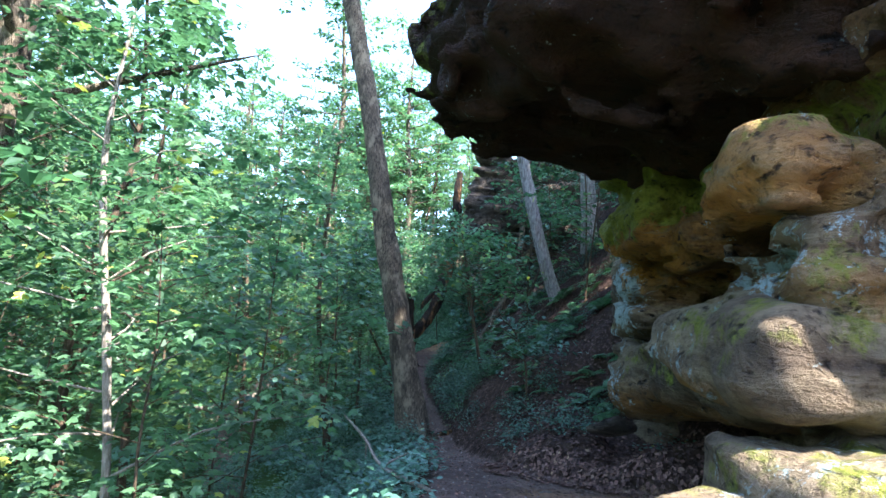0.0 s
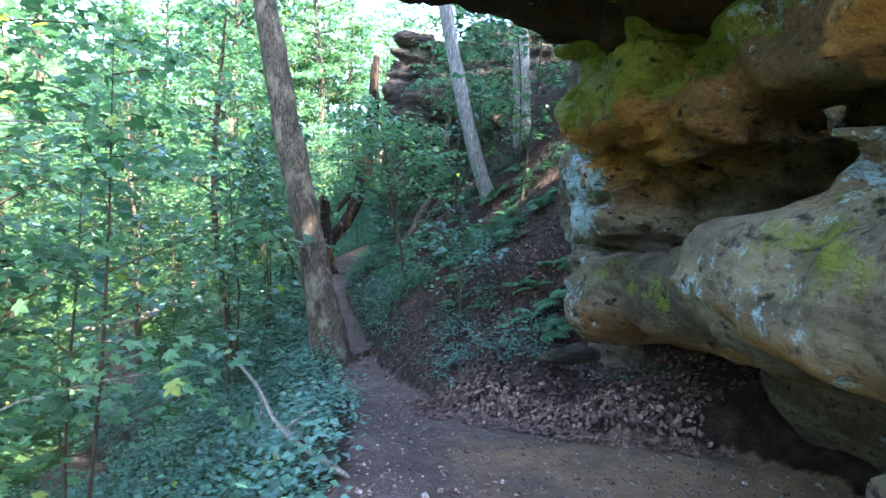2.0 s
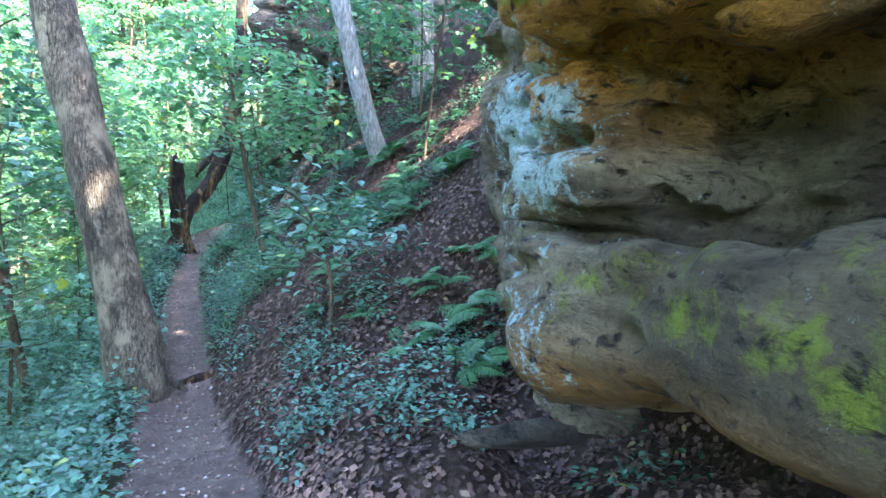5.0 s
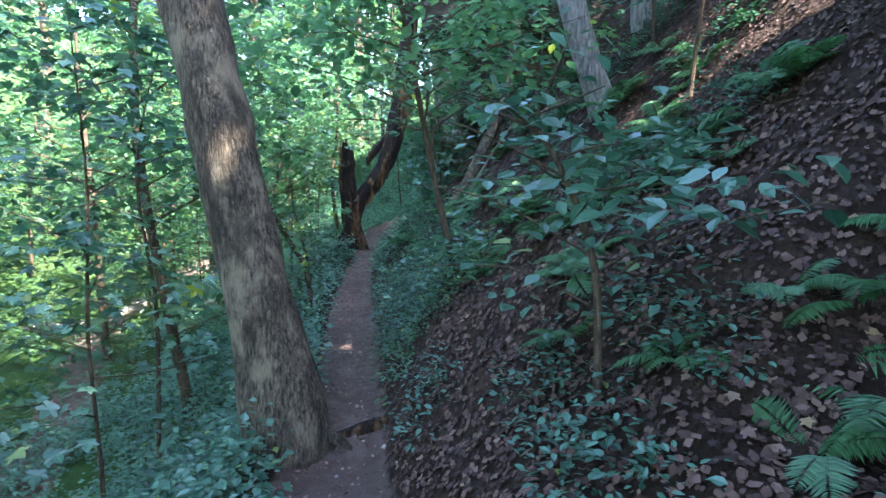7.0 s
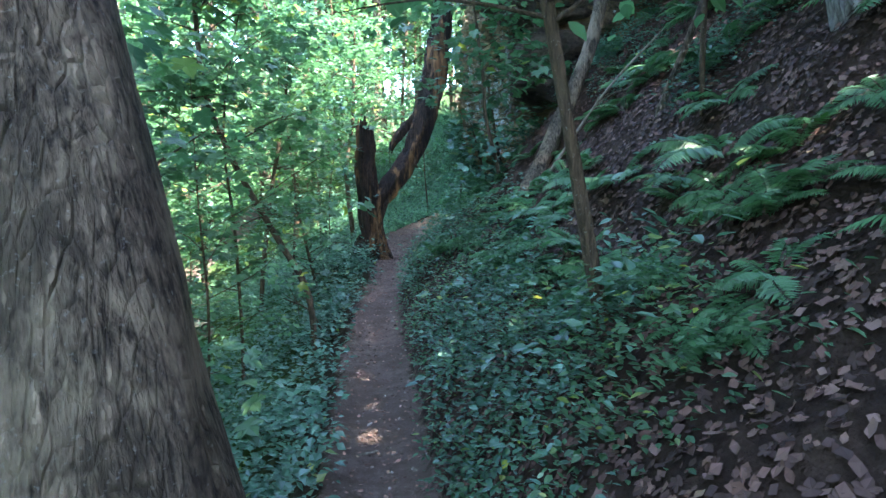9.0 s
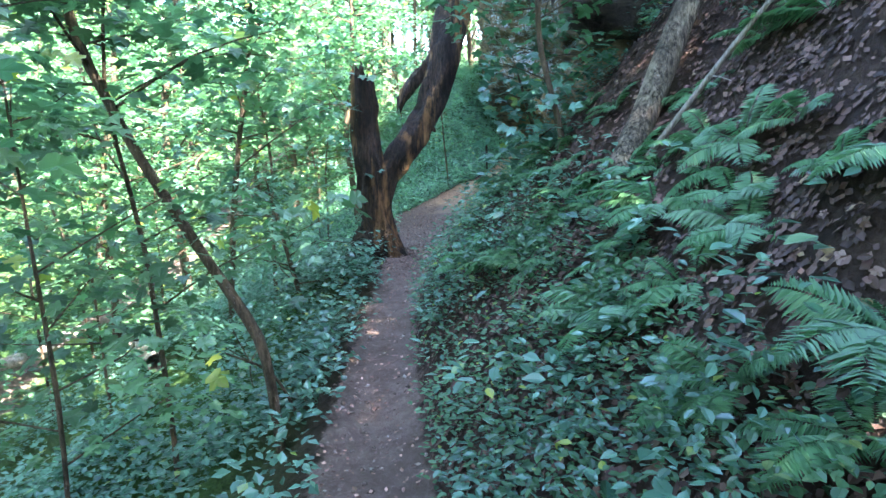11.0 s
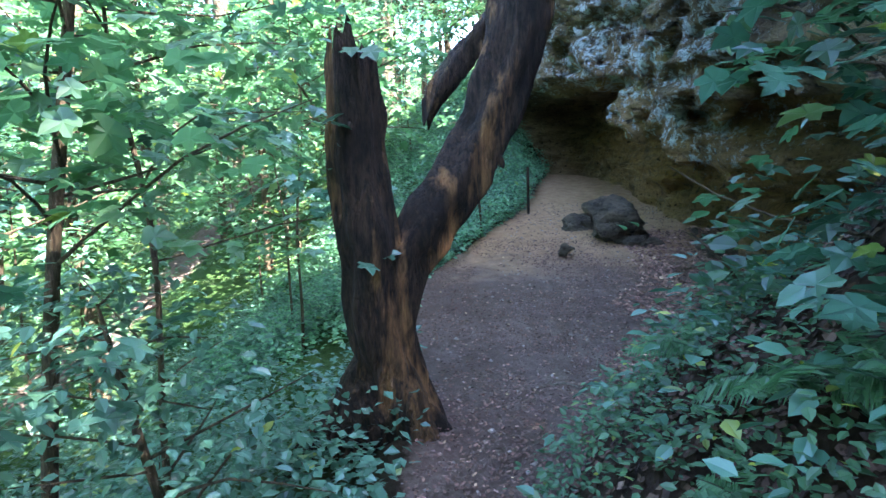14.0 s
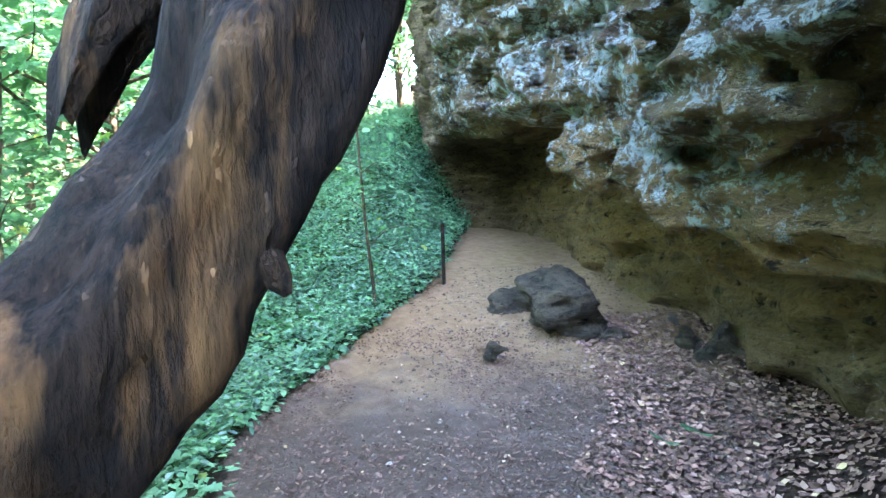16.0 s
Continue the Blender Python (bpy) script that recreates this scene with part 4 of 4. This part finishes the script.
def plant_wood():
    gen = np.random.default_rng(77)
    kinds = {"tall": [wood_tree("tall", 100, BRIGHT), wood_tree("tall", 101, GREEN), wood_tree("tall", 102, BRIGHT)],
             "mid": [wood_tree("mid", 110, BRIGHT), wood_tree("mid", 111, GREEN), wood_tree("mid", 112, GREEN)],
             "small": [wood_tree("small", 120, GREEN), wood_tree("small", 121, TEAL), wood_tree("small", 122, BRIGHT)]}
    spots = []
    # Tall rows on right hill and behind the start: unseen, added as shade.
    for kind, count, (x0, x1), (y0, y1) in (("tall", 40, (-36, -11), (2, 70)), ("tall", 20, (-12, 6), (34, 75)), ("tall", 5, (-7, -2.5), (31, 40)), ("tall", 15, (5, 16), (4, 32)), ("tall", 3, (5.2, 7.0), (4, 8)), ("tall", 12, (-30, -6), (-18, 3)),
                                            ("mid", 30, (-15, -5), (5, 40)), ("mid", 4, (-7, -4.0), (22, 33)), ("mid", 10, (-7, 1), (33, 48)), ("mid", 6, (4.8, 8), (9.5, 16)),
                                            ("small", 30, (-5.5, -1.6), (4, 32)), ("small", 5, (1.6, 3.4), (9, 16.5))):
        made = 0
        for _ in range(count * 6):
            x, y = gen.uniform(x0, x1), gen.uniform(y0, y1)
            l, r, _z = edges(y)
            if (l - 0.7 < x < r + 0.5 and y < 36) or any((x - a) ** 2 + (y - b) ** 2 < (1.4 if kind != "small" else 0.35) for a, b, _k in spots):
                continue
            if kind == "small" and x < 0 and abs(x - float(np.interp(y, STREAM_Y, STREAM_X))) < 0.7:
                continue
            spots.append((x, y, kind))
            made += 1
            if made == count:
                break
    used = {k: 0 for k in kinds}
    for x, y, kind in spots:
        k = used[kind]
        used[kind] += 1
        src = kinds[kind][k % 3]
        m = pose(x, y, gz(x, y), gen.uniform(-4, 4), gen.uniform(-4, 4), gen.uniform(0, 360)) @ Matrix.Scale(gen.uniform(0.8, 1.25), 4)
        if k < 3:
            src.matrix_basis = m
        else:
            copy_thing(src, m).scale = m.to_scale()


plant_wood()


# ---- ground cover ----
def scatter_points(count, x0, x1, y0, y1, keep, gen):
    out = np.zeros((0, 3))
    while len(out) < count:
        x, y = gen.uniform(x0, x1, count), gen.uniform(y0, y1, count)
        ok = keep(x, y)
        out = np.vstack([out, np.stack([x[ok], y[ok], ground_z(x[ok], y[ok])], -1)])
    return out[:count]


def left_of(x, y, lo, hi):
    d = np.interp(y, PY, PL) - x
    return (d > lo) & (d < hi)


def right_of(x, y, lo, hi):
    d = x - np.interp(y, PY, PR)
    return (d > lo) & (d < hi)


def clump(x, y, seed, cut):
    return fbm(np.stack([x, y, 0 * x], -1), 0.9, 3, seed) > cut


def plants(name, label, pts, per, size, kind, mat, tall, gen):
    n = len(pts) * per
    h = np.repeat(gen.uniform(0.25, 1.0, len(pts)) ** 1.5 * tall, per) * gen.uniform(0.3, 1.0, n)
    ang = gen.uniform(0, 2 * math.pi, n)
    rad = gen.uniform(0.02, 0.16, n) * (0.6 + tall)
    at = np.repeat(pts, per, axis=0) + np.stack([np.cos(ang) * rad, np.sin(ang) * rad, h + 0.02], -1)
    ahead = np.stack([np.cos(ang), np.sin(ang), gen.normal(0.0, 0.35, n)], -1)
    up = np.stack([gen.normal(0, 0.3, n), gen.normal(0, 0.3, n), np.ones(n)], -1)
    v, f = leaves(at, ahead, up, size * gen.uniform(0.5, 1.3, n), kind)
    tagged(new(name, fill(name, v, f, mat, False)), label, "plants", kind="stuff")


def litter(name, label, pts, size, gen, mat=None, shape="curl"):
    n = len(pts)
    at = pts + np.stack([np.zeros(n), np.zeros(n), gen.uniform(0.004, 0.03, n)], -1)
    ang = gen.uniform(0, 2 * math.pi, n)
    e = 0.05
    nx = -(ground_z(pts[:, 0] + e, pts[:, 1]) - pts[:, 2]) / e
    ny = -(ground_z(pts[:, 0], pts[:, 1] + e) - pts[:, 2]) / e
    up = np.stack([nx, ny, np.ones(n)], -1) + gen.normal(0, 0.28, (n, 3))
    ahead = np.stack([np.cos(ang), np.sin(ang), -(np.cos(ang) * -nx + np.sin(ang) * -ny) * -1], -1)
    v, f = leaves(at, ahead, up, size * gen.uniform(0.5, 1.4, n), shape)
    tagged(new(name, fill(name, v, f, mat or LITTER, False)), label, "leaf litter", kind="stuff")


g1 = np.random.default_rng(5)
plants("undergrowth", "dense low green undergrowth on the valley slope", scatter_points(11500, -6, 1, 3, 32, lambda x, y: left_of(x, y, 0.03, 4.2) & clump(x, y, 9, -0.35), g1), 9, 0.066, "diamond", TEAL, 0.5, g1)
plants("undergrowth", "leafy green plants on the far bank", scatter_points(5000, -22, -3, 0, 50, lambda x, y: left_of(x, y, 4.0, 22), g1), 9, 0.14, "diamond", GREEN, 0.7, g1)
plants("undergrowth", "patchy green plants among dead leaves on the steep bank", scatter_points(1300, -0.5, 4, 5.8, 19, lambda x, y: right_of(x, y, 0.08, 3.5) & clump(x, y, 12, 0.16), g1), 14, 0.04, "ovate", TEAL, 0.3, g1)
plants("undergrowth", "lush green plants crowding the trail's inner edge", scatter_points(1300, -1, 2.2, 10.5, 18.3, lambda x, y: right_of(x, y, 0.02, 0.9) & (y > 10.5), g1), 12, 0.036, "ovate", GREEN, 0.32, g1)
plants("undergrowth", "taller broad-leaved plants along the trail", scatter_points(260, -1.8, 2.0, 8.5, 18.3, lambda x, y: (right_of(x, y, 0.08, 1.3) & (y > 11)) | left_of(x, y, 0.05, 0.8), g1), 9, 0.072, "ovate", TEAL, 0.5, g1)
plants("grassy_bank", "bright green low growth on the sunlit bank", scatter_points(7500, -4, 3, 21, 36, lambda x, y: left_of(x, y, 0.0, 3.6), g1), 9, 0.07, "diamond", GRASS, 0.35, g1)
litter("leaf_litter", "brown dead leaves covering the steep bank", scatter_points(50000, -0.5, 5, 5.2, 18.5, lambda x, y: right_of(x, y, 0.0, 3.8), g1), 0.038, g1)
litter("leaf_litter", "lobed brown leaves lying loose on the steep bank", scatter_points(4500, -0.5, 4, 6, 15, lambda x, y: right_of(x, y, 0.0, 2.2), g1), 0.036, g1, shape="maple")
litter("leaf_litter", "scattered dead leaves on the earth trail", scatter_points(9000, -1.5, 3, -1, 26, lambda x, y: right_of(x, y, -3, 0) & left_of(x, y, -5, 0.0), g1), 0.026, g1, LITTER_PALE)
litter("leaf_litter", "small dead leaves and bark bits trodden into the shelter floor", scatter_points(12000, -1.3, 2.4, 17.6, 23.8, lambda x, y: left_of(x, y, -4, -0.05) & right_of(x, y, -4, 0.2) & clump(x, y, 31, -0.25), g1), 0.024, g1, LITTER_WORN)
litter("leaf_litter", "drift of pale dead leaves under the shelter wall", scatter_points(7500, 0.4, 3.6, 18.0, 24, lambda x, y: right_of(x, y, -1.3, 0.8) & (x > 0.75 + (y - 20) * 0.14 + 0.25 * np.sin(y * 3.1)), g1), 0.047, g1, LITTER_PALE)
litter("leaf_litter", "dead leaves along the outcrop's foot", scatter_points(1800, 0.3, 2.4, 4.6, 7.0, lambda x, y: np.abs(x - np.interp(y, PY, PR)) < 0.3, g1), 0.046, g1, LITTER_WORN)


def frond_mesh(seed, ln):
    """One arching frond with paired, tapering leaflets, along +x."""
    gen = np.random.default_rng(seed)
    t = np.linspace(0.1, 1, 38)
    stem = np.stack([t * ln * 0.9, 0.05 * ln * np.sin(t * 3 + seed), ln * (0.75 * t - 0.62 * t * t)], -1)
    w = ln * 0.24 * np.sin(np.pi * np.clip(t * 0.92 + 0.06, 0, 1)) ** 0.8 * gen.uniform(0.85, 1.1, len(t))
    out = [leaves(stem, np.stack([0.45 + 0 * t, side + 0 * t, gen.normal(-0.2, 0.12, len(t))], -1), np.tile([0, 0, 1.0], (len(t), 1)), w + 0.008, "pinna") for side in (-1, 1)]
    return fill("frond", *join(out), FERN, False)


def plant_ferns():
    gen = np.random.default_rng(91)
    fronds = [frond_mesh(s, 0.36 + 0.05 * s) for s in range(4)]
    pts = scatter_points(110, 0.0, 3.6, 7.2, 18.2, lambda x, y: right_of(x, y, np.where(y < 13, 0.8, 0.45), 3.2), gen)
    pts = np.vstack([pts, scatter_points(30, 0.9, 2.3, 9.2, 12.5, lambda x, y: right_of(x, y, 0.75, 2.0), gen), scatter_points(22, 0.3, 1.5, 13.4, 15.6, lambda x, y: right_of(x, y, 0.5, 1.6), gen)])
    for k, (x, y, z) in enumerate(pts):
        ob = thing("fern", "green fern with arching fronds on the slope", "fern", group="ferns on the slope")
        ob.matrix_basis = pose(x, y, z - 0.01, gen.uniform(-8, 8), -22 + gen.uniform(-8, 8), gen.uniform(-30, 30)) @ Matrix.Scale(gen.uniform(0.5, 1.05) * (1.0 if k < 110 else 0.72), 4)
        for j in range(7):
            f = part("frond", fronds[(k + j) % 4], ob)
            f.matrix_basis = pose(0, 0, 0, gen.uniform(-15, 15), gen.uniform(-15, 12), j * 51 + gen.uniform(-18, 18))


plant_ferns()

# ---- small things by the shelter ----
post = thing("marker_post", "thin dark wooden marker post at the trail's edge", "post", (0.64, 25.9, gz(0.64, 25.9) - 0.1))
bm = bmesh.new()
bmesh.ops.create_cube(bm, size=1, matrix=Matrix.Translation((0, 0, 0.45)) @ Matrix.Diagonal((0.05, 0.035, 1.02, 1)))
bmesh.ops.bevel(bm, geom=bm.edges[:], offset=0.012, segments=2, affect="EDGES")
me = bpy.data.meshes.new("post")
bm.to_mesh(me)
me.materials.append(DEADWOOD)
part("shaft", me, post)
for k, (x, y, s) in enumerate([(1.65, 23.85, (0.22, 0.24, 0.36)), (1.92, 23.5, (0.2, 0.2, 0.15)), (1.3, 24.5, (0.24, 0.14, 0.055)), (1.85, 25.6, (0.2, 0.16, 0.12)), (2.65, 23.0, (0.22, 0.2, 0.12)), (0.9, 23.0, (0.2, 0.12, 0.06))]):
    z = gz(x, y)
    rock_object("rock", dict(solids=[((x, y, z + s[2] * 0.05), s, min(s) * 0.2, 30 * k, 28, -18), ((x + s[0] * 0.6, y - s[1] * 0.3, z - s[2] * 0.1), (s[0] * 0.8, s[1] * 0.7, s[2] * 0.8), min(s) * 0.2, 50 + 30 * k, -25, 24)], holes=[], lo=(x - 0.6, y - 0.6, z - 0.5), hi=(x + 0.6, y + 0.6, z + 0.8),
                step=0.024, k=0.02, rough=0.17, layer=0.05, seed=70 + k), {}, LEDGE, label="dark rock half buried in the sandy floor", category="rock")


# ---- sticks, roots and fallen wood ----
def stick(name, label, pts, radii, mat, category="branch", twigs=0, seed=0):
    gen = np.random.default_rng(seed)
    pts = np.asarray(pts, float)
    root = thing(name, label, category, tuple(pts[0]))
    line = curve(pts - pts[0], 14)
    part("stem", fill(name, *tube(line, radii, 9, 0.12, seed), mat), root)
    for k in range(twigs):
        a = line[3 + int(gen.integers(0, 9))]
        b = a + rand_dirs(1, 0.7, gen)[0] * gen.uniform(0.2, 0.5) + (0, 0, 0.1)
        part("twig", fill(name + "_twig", *limb(a, b, radii[-1] * 0.7, 0.003, gen), mat), root)


def on_ground(points, lift=0.03):
    return [(x, y, gz(x, y) + lift) for x, y in points]


stick("fallen_branch", "thin pale fallen branch arching over the trail's outer edge", [(-1.04, 6.5, 0.31), (-0.75, 6.0, 0.2), (-0.5, 5.5, 0.05), (-0.02, 4.6, gz(0, 4.6) + 0.02)], [0.012, 0.016, 0.02], BIRCHY, twigs=3, seed=1)
stick("exposed_root", "dark root forming a low step across the trail", [(-0.12, 10.22, -0.6), (0.08, 10.24, -0.53), (0.25, 10.3, -0.5), (0.42, 10.4, -0.42)], [0.05, 0.055, 0.05, 0.03], DEADWOOD, "root", seed=2)
stick("fallen_log", "weathered grey log lying across the valley slope", on_ground([(-3.4, 17.5), (-4.2, 18.6), (-4.9, 19.6)], 0.25), [0.10, 0.09, 0.06], BIRCHY, "log", twigs=3, seed=3)
stick("fallen_log", "pale dead log near the stream bed", on_ground([(-6.5, 21.0), (-7.4, 20.0), (-8.6, 19.4)], 0.25), [0.12, 0.1, 0.07], BIRCHY, "log", twigs=3, seed=4)
stick("dead_stick", "bare bent twig standing at the trail's edge", [(-1.15, 15.2, gz(-1.15, 15.2) - 0.05), (-1.3, 15.1, -0.3), (-1.6, 15.1, -0.15)], [0.014, 0.01, 0.006], BARK_THIN, twigs=5, seed=5)
stick("dead_stick", "bare grey branch leaning on the slope", [(1.1, 15.2, gz(1.1, 15.2)), (1.6, 14.6, 1.9), (2.0, 14.2, 2.4)], [0.018, 0.014, 0.007], BIRCHY, twigs=4, seed=6)
stick("dead_stick", "slanting dead stem beside the pale tree", [(1.75, 13.6, gz(1.75, 13.6)), (2.0, 13.4, 2.4), (2.25, 13.2, 3.1)], [0.03, 0.026, 0.02], BARK, twigs=2, seed=7)
for k, (x, y, ln) in enumerate([(0.0, 19.4, 0.22), (0.45, 19.9, 0.16), (0.3, 18.6, 0.14), (-0.3, 12.4, 0.15), (0.2, 8.6, 0.18), (0.9, 5.2, 0.12)]):
    a = k * 1.3
    stick("twig", "short broken twig on the trail", [(x, y, gz(x, y) + 0.012), (x + math.cos(a) * ln * 0.5, y + math.sin(a) * ln * 0.5, gz(x, y) + 0.02), (x + math.cos(a) * ln, y + math.sin(a) * ln, gz(x + math.cos(a) * ln, y + math.sin(a) * ln) + 0.012)], [0.006, 0.007, 0.004], BIRCHY, "twig", seed=20 + k)
rock_object("slab", dict(solids=[((1.78, 6.15, 0.42), (0.16, 0.25, 0.05), 0.03, 25, -25, 20)], holes=[], lo=(1.3, 5.6, 0.0), hi=(2.3, 6.7, 0.9), step=0.025, rough=0.02, layer=0.0, seed=90),
            {}, LEDGE, label="dark slab of fallen rock at the outcrop's foot", category="rock")


def pebbles():
    """Small stones and clods pressed into the trail."""
    gen = np.random.default_rng(8)
    pts = scatter_points(4200, -1.5, 3, 2, 27, lambda x, y: right_of(x, y, -3, 0.05) & left_of(x, y, -5, 0.05), gen)
    octa = np.array([(1, 0, 0), (0, 1, 0), (-1, 0, 0), (0, -1, 0), (0, 0, 0.7), (0, 0, -0.7)], float)
    tri = np.array([(0, 1, 4), (1, 2, 4), (2, 3, 4), (3, 0, 4), (1, 0, 5), (2, 1, 5), (3, 2, 5), (0, 3, 5)])
    size = gen.uniform(0.005, 0.02, len(pts)) * gen.uniform(0.6, 1.5, len(pts))
    v = octa[None] * size[:, None, None] * gen.uniform(0.6, 1.4, (len(pts), 6, 3))
    a = gen.uniform(0, 6.28, len(pts))
    c, s = np.cos(a)[:, None], np.sin(a)[:, None]
    v = np.stack([v[..., 0] * c - v[..., 1] * s, v[..., 0] * s + v[..., 1] * c, v[..., 2]], -1) + pts[:, None]
    f = tri[None] + (np.arange(len(pts)) * 6)[:, None, None]
    tagged(new("pebbles", fill("pebbles", v.reshape(-1, 3), f.reshape(-1, 3), CLOD, True)), "small stones and clods of earth on the trail", "pebbles", kind="stuff")


pebbles()
